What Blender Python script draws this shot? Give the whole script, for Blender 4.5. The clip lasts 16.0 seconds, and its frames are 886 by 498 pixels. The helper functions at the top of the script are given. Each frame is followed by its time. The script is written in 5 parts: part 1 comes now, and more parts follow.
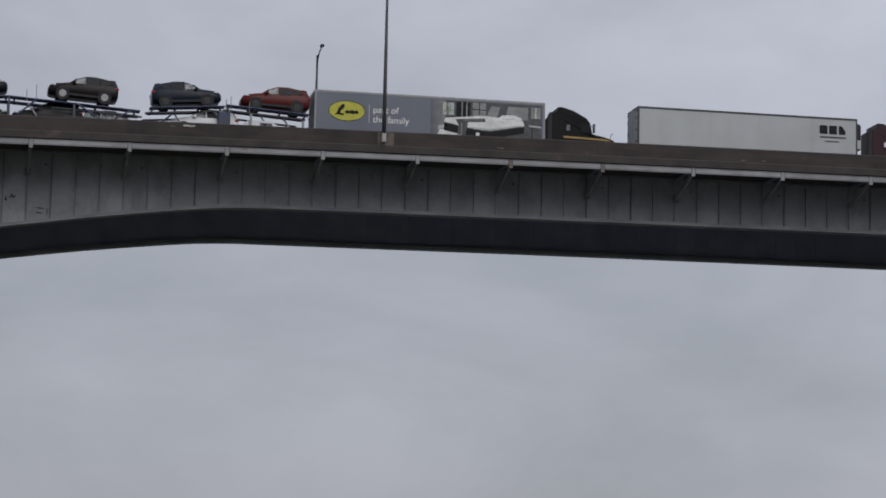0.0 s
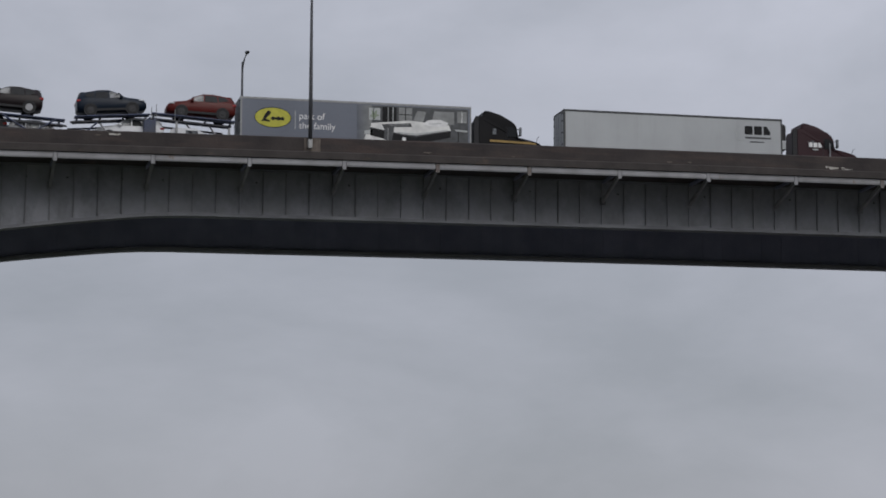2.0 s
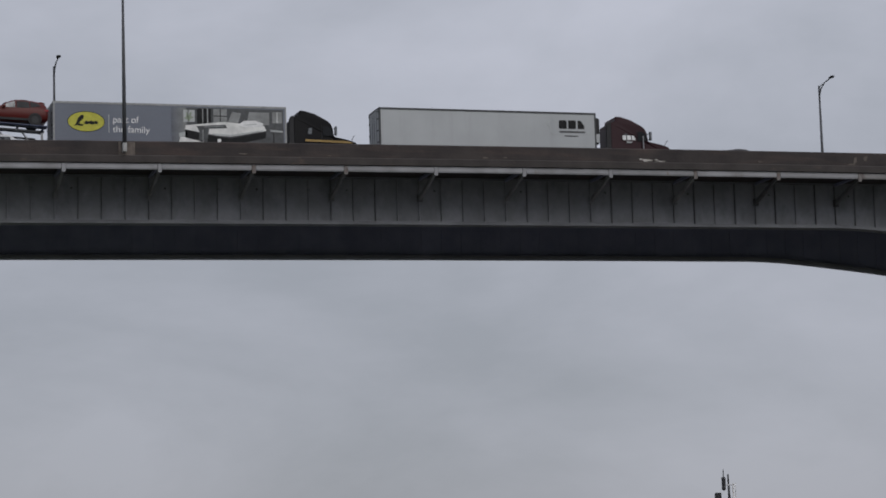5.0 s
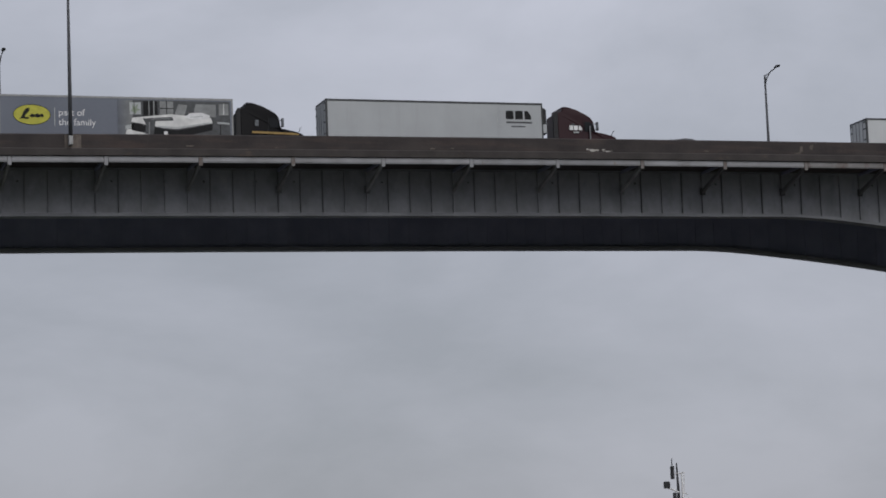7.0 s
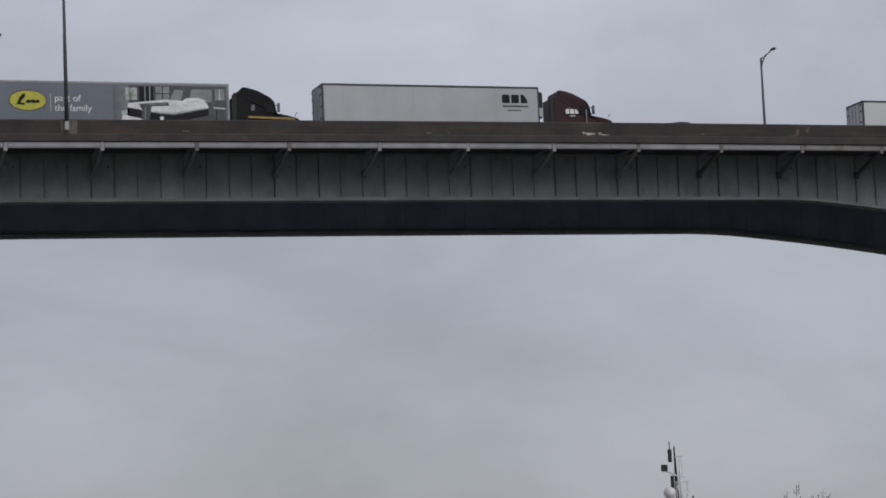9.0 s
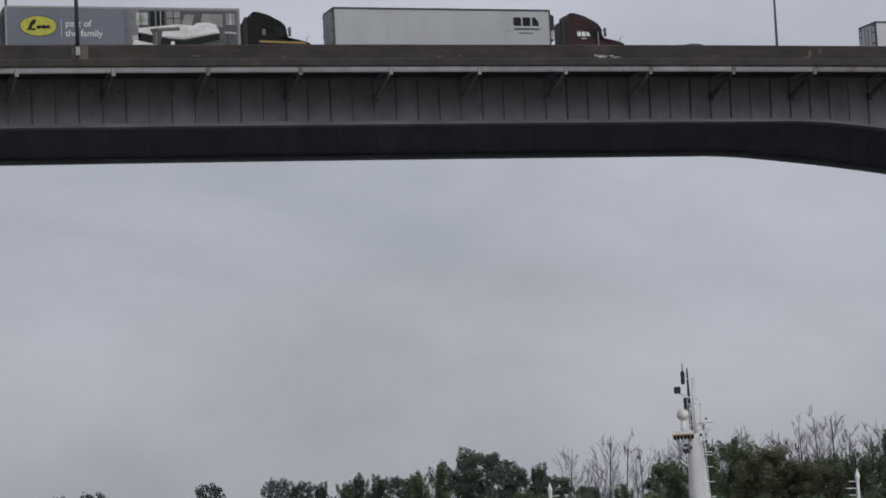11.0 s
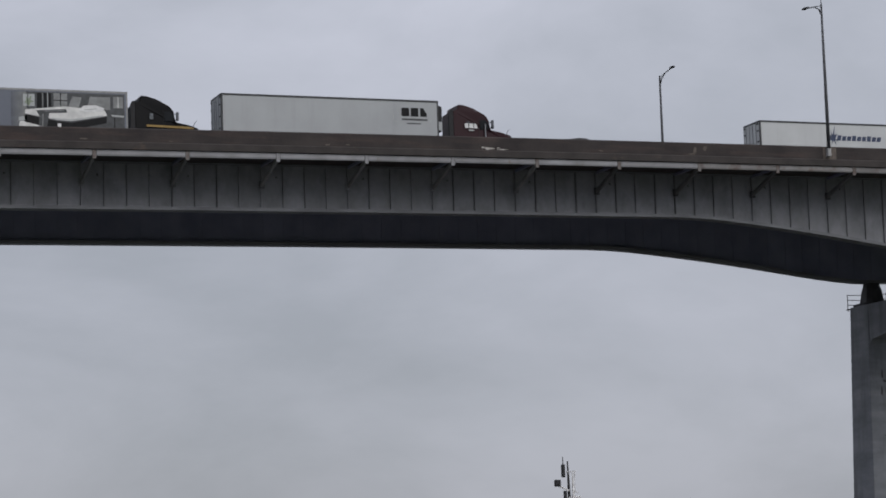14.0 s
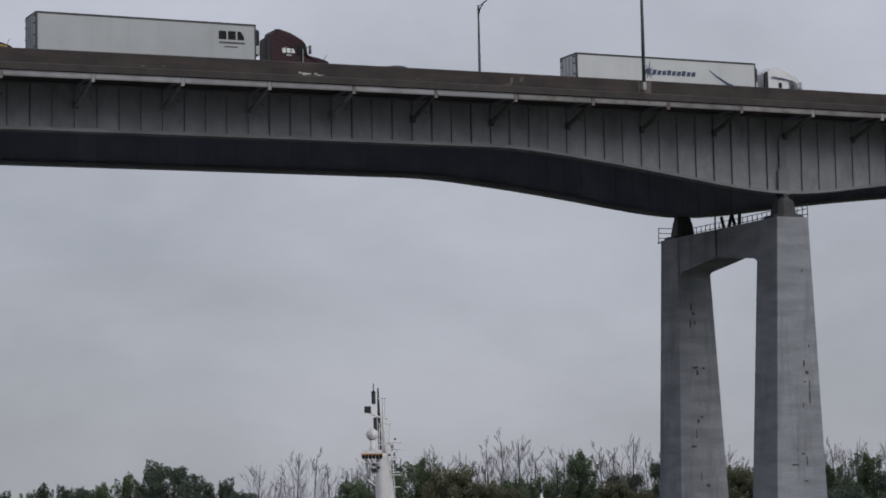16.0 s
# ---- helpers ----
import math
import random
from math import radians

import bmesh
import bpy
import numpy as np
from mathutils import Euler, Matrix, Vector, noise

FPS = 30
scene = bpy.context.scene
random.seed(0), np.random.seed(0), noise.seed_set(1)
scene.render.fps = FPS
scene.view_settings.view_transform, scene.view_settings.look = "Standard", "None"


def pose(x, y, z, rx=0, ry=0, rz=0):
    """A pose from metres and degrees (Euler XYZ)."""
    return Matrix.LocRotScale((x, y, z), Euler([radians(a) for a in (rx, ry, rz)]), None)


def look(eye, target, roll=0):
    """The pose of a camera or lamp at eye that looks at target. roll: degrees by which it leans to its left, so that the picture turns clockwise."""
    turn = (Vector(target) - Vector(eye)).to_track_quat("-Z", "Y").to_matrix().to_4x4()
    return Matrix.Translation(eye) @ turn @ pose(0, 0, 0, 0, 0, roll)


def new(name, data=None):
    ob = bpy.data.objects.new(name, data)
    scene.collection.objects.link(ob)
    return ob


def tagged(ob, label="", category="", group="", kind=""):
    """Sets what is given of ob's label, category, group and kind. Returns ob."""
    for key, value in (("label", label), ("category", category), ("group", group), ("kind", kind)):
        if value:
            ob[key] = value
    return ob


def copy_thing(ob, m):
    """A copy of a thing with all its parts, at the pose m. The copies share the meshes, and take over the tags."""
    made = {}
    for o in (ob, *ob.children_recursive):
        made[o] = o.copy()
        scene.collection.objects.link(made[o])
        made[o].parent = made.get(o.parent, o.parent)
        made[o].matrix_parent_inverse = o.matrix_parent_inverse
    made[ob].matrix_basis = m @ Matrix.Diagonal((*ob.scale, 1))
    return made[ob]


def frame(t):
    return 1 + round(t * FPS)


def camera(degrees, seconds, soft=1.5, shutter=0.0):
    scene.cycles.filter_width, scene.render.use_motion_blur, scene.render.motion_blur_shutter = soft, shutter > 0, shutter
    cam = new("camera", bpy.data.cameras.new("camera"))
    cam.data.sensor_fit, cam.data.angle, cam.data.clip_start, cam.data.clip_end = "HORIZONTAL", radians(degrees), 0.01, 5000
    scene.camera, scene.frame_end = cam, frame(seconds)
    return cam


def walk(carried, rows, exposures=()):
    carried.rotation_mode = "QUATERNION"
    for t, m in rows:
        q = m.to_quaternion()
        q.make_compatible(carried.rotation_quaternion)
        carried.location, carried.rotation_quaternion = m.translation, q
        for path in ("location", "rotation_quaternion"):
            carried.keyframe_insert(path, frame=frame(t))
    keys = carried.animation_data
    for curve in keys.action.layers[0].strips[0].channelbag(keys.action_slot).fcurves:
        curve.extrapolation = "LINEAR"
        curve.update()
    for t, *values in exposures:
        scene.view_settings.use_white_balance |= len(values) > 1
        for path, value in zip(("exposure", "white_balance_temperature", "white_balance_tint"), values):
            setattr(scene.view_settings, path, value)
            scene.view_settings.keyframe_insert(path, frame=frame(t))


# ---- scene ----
cam = camera(19.8, 16.0, soft=1.75)
EYE = Vector((-22.67, -157.06, 10.0))
ROWS = [  # seconds, yaw, pitch, lean
    (0, -11.00, 8.01, -1.22), (0.5, -11.11, 8.00, -1.13), (1, -12.14, 8.07, -0.84),
    (1.5, -12.51, 8.11, -0.57), (2, -12.64, 8.14, -0.21), (2.5, -12.65, 8.16, 0.14),
    (3, -12.66, 8.20, 0.43), (3.5, -13.12, 8.21, 0.77), (4, -14.01, 8.20, 1.08),
    (4.5, -15.52, 8.17, 1.42), (4.7, -16.19, 8.15, 1.50), (6.8, -17.85, 7.84, 2.26),
    (7, -17.96, 7.81, 2.30), (7.5, -18.09, 7.75, 2.32), (8, -18.11, 7.64, 2.38),
    (8.5, -18.06, 7.58, 2.45), (9, -18.02, 7.45, 2.54), (9.5, -17.93, 7.13, 2.79),
    (10, -17.83, 6.37, 2.92), (10.2, -17.81, 6.28, 2.66), (12.3, -17.41, 5.02, 3.24),
    (12.5, -17.43, 5.00, 3.24), (13, -17.97, 4.65, 3.00), (13.2, -19.02, 4.34, 2.60),
    (13.3, -19.59, 4.31, 2.45), (13.5, -19.90, 4.87, 2.54), (13.7, -20.00, 6.07, 2.11),
    (14, -20.37, 7.65, 1.93), (14.5, -22.35, 7.99, 1.86), (15, -23.40, 7.57, 1.85),
    (15.5, -23.93, 6.57, 1.40), (16, -24.54, 5.88, 1.22),
]


def aim(yaw, pitch, lean):
    a, b = radians(yaw), radians(pitch)
    way = Vector((-math.sin(a) * math.cos(b), math.cos(a) * math.cos(b), math.sin(b)))
    return look(EYE, EYE + 100 * way, -lean)


walk(cam, [(t, aim(a, b, c)) for t, a, b, c in ROWS],
     exposures=[(0, 0.02), (1.5, -0.02), (4.5, -0.06), (7, 0.02), (10, 0.06), (12.5, 0.12), (14, 0.09), (15, 0.02), (16, 0.08)])

# ---- world and sun: an overcast sky with soft, low clouds ----
SUN_ELEVATION, SUN_AZIMUTH = 38, 160
world = bpy.data.worlds.new("overcast")
scene.world = world
world.use_nodes = True
wt = world.node_tree
wt.nodes.clear()


def wnode(kind, **values):
    n = wt.nodes.new(kind)
    for key, value in values.items():
        n.inputs[key].default_value = value
    return n


coord = wnode("ShaderNodeTexCoord")
stretch = wnode("ShaderNodeMapping", Scale=(1.0, 1.0, 2.1))
wt.links.new(coord.outputs["Generated"], stretch.inputs["Vector"])
cloud = wnode("ShaderNodeTexNoise", Scale=5.2, Detail=7.0, Roughness=0.55, Distortion=0.2)
wt.links.new(stretch.outputs["Vector"], cloud.inputs["Vector"])
tone = wnode("ShaderNodeValToRGB")
tone.color_ramp.elements[0].position, tone.color_ramp.elements[0].color = 0.355, (0.334, 0.350, 0.397, 1)
tone.color_ramp.elements[1].position, tone.color_ramp.elements[1].color = 0.645, (0.440, 0.453, 0.517, 1)
wt.links.new(cloud.outputs["Fac"], tone.inputs["Fac"])
split = wnode("ShaderNodeSeparateXYZ")
wt.links.new(coord.outputs["Generated"], split.inputs["Vector"])
rise = wnode("ShaderNodeMapRange")
rise.inputs["From Min"].default_value, rise.inputs["From Max"].default_value = 0.0, 1.0
rise.inputs["To Min"].default_value, rise.inputs["To Max"].default_value = 0.87, 2.12
wt.links.new(split.outputs["Z"], rise.inputs["Value"])
cross = wnode("ShaderNodeMapRange")
cross.inputs["From Min"].default_value, cross.inputs["From Max"].default_value = 0.02, 0.36
cross.inputs["To Min"].default_value, cross.inputs["To Max"].default_value = 0.915, 1.01
wt.links.new(split.outputs["X"], cross.inputs["Value"])
climb = wnode("ShaderNodeMapRange")
climb.interpolation_type = "SMOOTHSTEP"
climb.inputs["From Min"].default_value, climb.inputs["From Max"].default_value = 0.06, 0.27
climb.inputs["To Min"].default_value, climb.inputs["To Max"].default_value = 0.98, 1.08
wt.links.new(split.outputs["Z"], climb.inputs["Value"])
cover_a, cover_b = wnode("ShaderNodeMath"), wnode("ShaderNodeMath")
cover_a.operation = cover_b.operation = "MULTIPLY"
wt.links.new(cross.outputs["Result"], cover_a.inputs[0])
wt.links.new(climb.outputs["Result"], cover_a.inputs[1])
wt.links.new(rise.outputs["Result"], cover_b.inputs[0])
wt.links.new(cover_a.outputs["Value"], cover_b.inputs[1])
lift = wnode("ShaderNodeVectorMath")
lift.operation = "SCALE"
wt.links.new(tone.outputs["Color"], lift.inputs[0])
wt.links.new(cover_b.outputs["Value"], lift.inputs["Scale"])
sky = wnode("ShaderNodeTexSky")
sky.sky_type, sky.sun_disc = "NISHITA", False
sky.sun_elevation, sky.sun_rotation = radians(SUN_ELEVATION), radians(SUN_AZIMUTH)
clear = wnode("ShaderNodeBackground", Strength=0.1)
wt.links.new(sky.outputs["Color"], clear.inputs["Color"])
cover = wnode("ShaderNodeBackground", Strength=1.0)
wt.links.new(lift.outputs["Vector"], cover.inputs["Color"])
mixed = wnode("ShaderNodeMixShader", Fac=0.93)
wt.links.new(clear.outputs["Background"], mixed.inputs[1])
wt.links.new(cover.outputs["Background"], mixed.inputs[2])
out = wnode("ShaderNodeOutputWorld")
wt.links.new(mixed.outputs["Shader"], out.inputs["Surface"])

sun = new("sun", bpy.data.lights.new("sun", "SUN"))
sun.data.energy, sun.data.angle, sun.data.color = 1.35, radians(40), (1.0, 0.97, 0.93)
az, el = radians(SUN_AZIMUTH), radians(SUN_ELEVATION)
sun.matrix_world = look((0, 0, 0), (-math.sin(az) * math.cos(el), -math.cos(az) * math.cos(el), -math.sin(el)))


# ---- materials ----
def material(name, base, second=None, rough=0.7, metal=0.0, size=1.0, fine=12.0, bump=0.15, each=0.0, streak=None,
             streak_scale=(0.5, 0.5, 0.08), streak_at=(0.5, 0.62), island=0.0, band=1.0):
    """A surface with patches at two scales; streak: a third colour in stains stretched by streak_scale."""
    m = bpy.data.materials.new(name)
    m.use_nodes = True
    nt = m.node_tree
    b = nt.nodes["Principled BSDF"]
    b.inputs["Metallic"].default_value = metal
    link = nt.links.new
    second = second or tuple(c * 0.8 for c in base)
    where = nt.nodes.new("ShaderNodeTexCoord")
    n1 = nt.nodes.new("ShaderNodeTexNoise")
    n1.inputs["Scale"].default_value, n1.inputs["Detail"].default_value = size, 6
    n2 = nt.nodes.new("ShaderNodeTexNoise")
    n2.inputs["Scale"].default_value, n2.inputs["Detail"].default_value = fine, 4
    if band != 1.0:
        flatten = nt.nodes.new("ShaderNodeMapping")
        flatten.inputs["Scale"].default_value = (1, 1, band)
        link(where.outputs["Object"], flatten.inputs["Vector"])
        link(flatten.outputs["Vector"], n1.inputs["Vector"])
    else:
        link(where.outputs["Object"], n1.inputs["Vector"])
    link(where.outputs["Object"], n2.inputs["Vector"])
    ramp = nt.nodes.new("ShaderNodeMapRange")
    ramp.inputs["From Min"].default_value, ramp.inputs["From Max"].default_value = 0.35, 0.65
    link(n1.outputs["Fac"], ramp.inputs["Value"])
    mix = nt.nodes.new("ShaderNodeMix")
    mix.data_type = "RGBA"
    mix.inputs["A"].default_value, mix.inputs["B"].default_value = (*base, 1), (*second, 1)
    link(ramp.outputs["Result"], mix.inputs["Factor"])
    colour = mix.outputs["Result"]
    if streak:
        mp = nt.nodes.new("ShaderNodeMapping")
        mp.inputs["Scale"].default_value = streak_scale
        link(where.outputs["Object"], mp.inputs["Vector"])
        n3 = nt.nodes.new("ShaderNodeTexNoise")
        n3.inputs["Scale"].default_value, n3.inputs["Detail"].default_value, n3.inputs["Roughness"].default_value = 1.0, 8, 0.65
        link(mp.outputs["Vector"], n3.inputs["Vector"])
        r3 = nt.nodes.new("ShaderNodeMapRange")
        r3.inputs["From Min"].default_value, r3.inputs["From Max"].default_value = streak_at
        link(n3.outputs["Fac"], r3.inputs["Value"])
        mx = nt.nodes.new("ShaderNodeMix")
        mx.data_type = "RGBA"
        mx.inputs["B"].default_value = (*streak, 1)
        link(r3.outputs["Result"], mx.inputs["Factor"])
        link(colour, mx.inputs["A"])
        colour = mx.outputs["Result"]
    hsv = nt.nodes.new("ShaderNodeHueSaturation")
    link(colour, hsv.inputs["Color"])
    spread = nt.nodes.new("ShaderNodeMapRange")
    spread.inputs["To Min"].default_value, spread.inputs["To Max"].default_value = 0.88, 1.1
    link(n2.outputs["Fac"], spread.inputs["Value"])
    value = spread.outputs["Result"]
    if each or island:
        vary = nt.nodes.new("ShaderNodeMapRange")
        amount = each or island
        vary.inputs["To Min"].default_value, vary.inputs["To Max"].default_value = 1 - amount, 1 + amount
        if each:
            link(nt.nodes.new("ShaderNodeObjectInfo").outputs["Random"], vary.inputs["Value"])
        else:
            link(nt.nodes.new("ShaderNodeNewGeometry").outputs["Random Per Island"], vary.inputs["Value"])
        times = nt.nodes.new("ShaderNodeMath")
        times.operation = "MULTIPLY"
        link(value, times.inputs[0])
        link(vary.outputs["Result"], times.inputs[1])
        value = times.outputs["Value"]
    link(value, hsv.inputs["Value"])
    link(hsv.outputs["Color"], b.inputs["Base Color"])
    rr = nt.nodes.new("ShaderNodeMapRange")
    rr.inputs["To Min"].default_value, rr.inputs["To Max"].default_value = max(0.02, rough - 0.1), min(1, rough + 0.1)
    link(n1.outputs["Fac"], rr.inputs["Value"])
    link(rr.outputs["Result"], b.inputs["Roughness"])
    if bump:
        bp = nt.nodes.new("ShaderNodeBump")
        bp.inputs["Strength"].default_value, bp.inputs["Distance"].default_value = bump, 0.05
        link(n2.outputs["Fac"], bp.inputs["Height"])
        link(bp.outputs["Normal"], b.inputs["Normal"])
    return m


def foliage(name, base, second, island=0.35):
    m = material(name, base, second, rough=0.6, size=0.25, fine=1.5, bump=0, island=island)
    b = m.node_tree.nodes["Principled BSDF"]
    b.inputs["Specular IOR Level"].default_value = 0.15
    nt = m.node_tree
    glow_through = nt.nodes.new("ShaderNodeBsdfTranslucent")
    nt.links.new(b.inputs["Base Color"].links[0].from_socket, glow_through.inputs["Color"])
    both = nt.nodes.new("ShaderNodeMixShader")
    both.inputs["Fac"].default_value = 0.55
    nt.links.new(b.outputs["BSDF"], both.inputs[1])
    nt.links.new(glow_through.outputs["BSDF"], both.inputs[2])
    nt.links.new(both.outputs["Shader"], nt.nodes["Material Output"].inputs["Surface"])
    return m


WEB = material("painted_steel_web", (0.240, 0.244, 0.266), (0.196, 0.200, 0.212), rough=0.75, size=0.55, fine=3, bump=0.1, each=0.05,
               streak=(0.145, 0.148, 0.162), streak_scale=(0.75, 0.75, 0.4), streak_at=(0.47, 0.72))
STRUT = material("grey_strut_steel", (0.25, 0.25, 0.258), (0.19, 0.19, 0.195), rough=0.8, size=0.8, each=0.15)
# the same strut steel with the shade under the deck in its colour
SHADED_STRUT = material("shaded_strut_steel", (0.13, 0.13, 0.135), (0.095, 0.095, 0.10), rough=0.85, size=0.8, each=0.15)
RUSTY = material("rusty_steel", (0.10, 0.075, 0.065), (0.17, 0.16, 0.155), rough=0.85, size=2.5)
# rib steel a little darker than the web, its tone differing rib by rib
RIB = material("dark_steel_rib", (0.195, 0.197, 0.208), rough=0.8, size=0.8, each=0.38)
FLANGE = material("painted_steel_flange", (0.19, 0.194, 0.21), (0.14, 0.143, 0.157), rough=0.75, size=0.4)
INNER = material("inner_steel", (0.235, 0.245, 0.345), (0.19, 0.198, 0.285), rough=0.9, size=0.5, each=0.05)
BEAM = material("pale_steel_beam", (0.255, 0.257, 0.272), (0.185, 0.183, 0.19), rough=0.65, size=0.6, each=0.1,
                streak=(0.15, 0.10, 0.075), streak_scale=(0.9, 0.9, 0.5), streak_at=(0.62, 0.72))
WORN_BEAM = material("worn_steel_beam", (0.215, 0.21, 0.212), (0.15, 0.142, 0.14), rough=0.75, size=0.6, each=0.15,
                     streak=(0.11, 0.08, 0.066), streak_scale=(0.7, 0.7, 0.8), streak_at=(0.5, 0.68))
PARAPET = material("stained_parapet", (0.040, 0.0325, 0.0305), (0.023, 0.0192, 0.0192), rough=0.9, size=0.5, fine=6, bump=0.3,
                   streak=(0.06, 0.041, 0.036), streak_scale=(0.22, 0.22, 1.9), streak_at=(0.5, 0.72))
SLAB = material("slab_edge", (0.045, 0.038, 0.036), (0.03, 0.026, 0.0245), rough=0.9, size=0.7, fine=6, bump=0.3,
                streak=(0.085, 0.06, 0.047), streak_scale=(0.5, 0.5, 0.9), streak_at=(0.58, 0.7))
BARE = material("bare_concrete_patch", (0.13, 0.108, 0.094), (0.06, 0.05, 0.043), rough=0.9, size=1.6, fine=8, bump=0.4)
WHITE_MARK = material("pale_repair", (0.52, 0.50, 0.47), (0.22, 0.2, 0.18), rough=0.9, size=3.0)
CONCRETE = material("pier_concrete", (0.246, 0.256, 0.28), (0.178, 0.187, 0.207), rough=0.9, size=0.3, fine=4, bump=0.35, band=4.0,
                    streak=(0.12, 0.126, 0.135), streak_scale=(0.8, 0.8, 0.12), streak_at=(0.5, 0.78))
# dark marks and holes, and the painted shade on the farther gussets
SPALL_AND_SHADE = material("dark_spall_and_shade", (0.06, 0.06, 0.062), rough=0.95, size=2.0)
BEARING = material("bearing_steel", (0.055, 0.056, 0.06), (0.04, 0.04, 0.044), rough=0.8, size=1.5)
DARK_STEEL = material("dark_steel", (0.035, 0.036, 0.04), rough=0.7, size=1.5)
POLE = material("lamp_pole_steel", (0.042, 0.044, 0.05), (0.03, 0.031, 0.036), rough=0.65, metal=0.0, size=0.8)
POLE_BASE = material("pale_pole_base", (0.33, 0.33, 0.33), (0.24, 0.235, 0.23), rough=0.6, size=2)
RAIL_STEEL = material("weathered_rail_steel", (0.085, 0.086, 0.09), (0.06, 0.06, 0.064), rough=0.7, size=2)
GALVANISED = material("galvanised_rail", (0.35, 0.36, 0.37), rough=0.5, metal=0.4, size=2)
ASPHALT = material("asphalt", (0.05, 0.05, 0.052), (0.04, 0.04, 0.042), rough=0.95, size=0.3, fine=20)
SOIL = material("rough_grass_ground", (0.045, 0.055, 0.026), (0.055, 0.062, 0.034), rough=0.95, size=0.05, fine=0.6, bump=0.3)
WATER = material("canal_water", (0.11, 0.12, 0.13), (0.10, 0.11, 0.12), rough=0.3, size=0.02, fine=0.5, bump=0.03)


# ---- mesh helpers ----
def part(name, bm, mat, parent=None, label="", smooth=False, kind=""):
    me = bpy.data.meshes.new(name)
    bm.normal_update()
    bm.to_mesh(me)
    bm.free()
    if smooth:
        for p in me.polygons:
            p.use_smooth = True
    me.materials.append(mat)
    ob = new(name, me)
    ob.parent = parent
    return tagged(ob, label, kind=kind)


def pieces(name, dims, mat, parent, label=""):
    """Boxes of one kind, each a part of its own."""
    return [part(name, boxes(d), mat, parent, label) for d in dims]


def share(name, me, parent, m):
    ob = new(name, me)
    ob.parent = parent
    ob.matrix_basis = m
    return ob


def thing(name, m, label, category, group="", kind=""):
    e = new(name)
    e.empty_display_size = 0.5
    e.matrix_basis = m
    return tagged(e, label, category, group, kind)


def box(bm, x0, x1, y0, y1, z0, z1, bevel=0.0):
    v = [bm.verts.new(p) for p in ((x0, y0, z0), (x1, y0, z0), (x1, y1, z0), (x0, y1, z0), (x0, y0, z1), (x1, y0, z1), (x1, y1, z1), (x0, y1, z1))]
    f = [bm.faces.new([v[i] for i in q]) for q in ((3, 2, 1, 0), (4, 5, 6, 7), (0, 1, 5, 4), (1, 2, 6, 5), (2, 3, 7, 6), (3, 0, 4, 7))]
    if bevel:
        edges = {e for q in f for e in q.edges}
        bmesh.ops.bevel(bm, geom=list(edges), offset=bevel, segments=1, affect="EDGES")
    return bm


def boxes(*dims, bevel=0.0):
    bm = bmesh.new()
    for d in dims:
        box(bm, *d, bevel=bevel)
    return bm


def tube(bm, pts, radii, sides=8):
    """A tapered tube through points, with closed ends."""
    pts = [Vector(p) for p in pts]
    if not hasattr(radii, "__len__"):
        radii = [radii] * len(pts)
    rings = []
    for i, p in enumerate(pts):
        d = (pts[min(i + 1, len(pts) - 1)] - pts[max(i - 1, 0)]).normalized()
        a = d.cross(Vector((0, 0, 1)) if abs(d.z) < 0.9 else Vector((1, 0, 0))).normalized()
        b = d.cross(a)
        rings.append([bm.verts.new(p + radii[i] * (math.cos(2 * math.pi * k / sides) * a + math.sin(2 * math.pi * k / sides) * b)) for k in range(sides)])
    for r, s in zip(rings, rings[1:]):
        for k in range(sides):
            bm.faces.new((r[k], r[(k + 1) % sides], s[(k + 1) % sides], s[k]))
    bm.faces.new(rings[0][::-1])
    bm.faces.new(rings[-1])
    return bm


def tubes(*runs, sides=8):
    bm = bmesh.new()
    for pts, radii in runs:
        tube(bm, pts, radii, sides)
    return bm


def prism(outline, y0, y1, y0b=None, y1b=None, split=None, bevel=0.0):
    """An outline in x, z, pulled along y. Above height split the sides lean in to y0b, y1b."""
    bm = bmesh.new()
    near = [bm.verts.new((x, (y0b if split is not None and z > split else y0), z)) for x, z in outline]
    far = [bm.verts.new((x, (y1b if split is not None and z > split else y1), z)) for x, z in outline]
    n = len(outline)
    faces = [bm.faces.new(near), bm.faces.new(far[::-1])]
    for i in range(n):
        faces.append(bm.faces.new((near[(i + 1) % n], near[i], far[i], far[(i + 1) % n])))
    bmesh.ops.recalc_face_normals(bm, faces=faces)
    if bevel:
        bmesh.ops.bevel(bm, geom=list(bm.edges), offset=bevel, segments=2, affect="EDGES")
    return bm


def sweep(profile, xs, level):
    """A closed outline of (y, height above the deck line) carried along x."""
    bm = bmesh.new()
    rings = [[bm.verts.new((x, y, level(x) + (h(x) if callable(h) else h))) for y, h in profile] for x in xs]
    n = len(profile)
    for r, s in zip(rings, rings[1:]):
        for k in range(n):
            bm.faces.new((r[k], s[k], s[(k + 1) % n], r[(k + 1) % n]))
    bm.faces.new(rings[0])
    bm.faces.new(rings[-1][::-1])
    bmesh.ops.recalc_face_normals(bm, faces=list(bm.faces))
    return bm


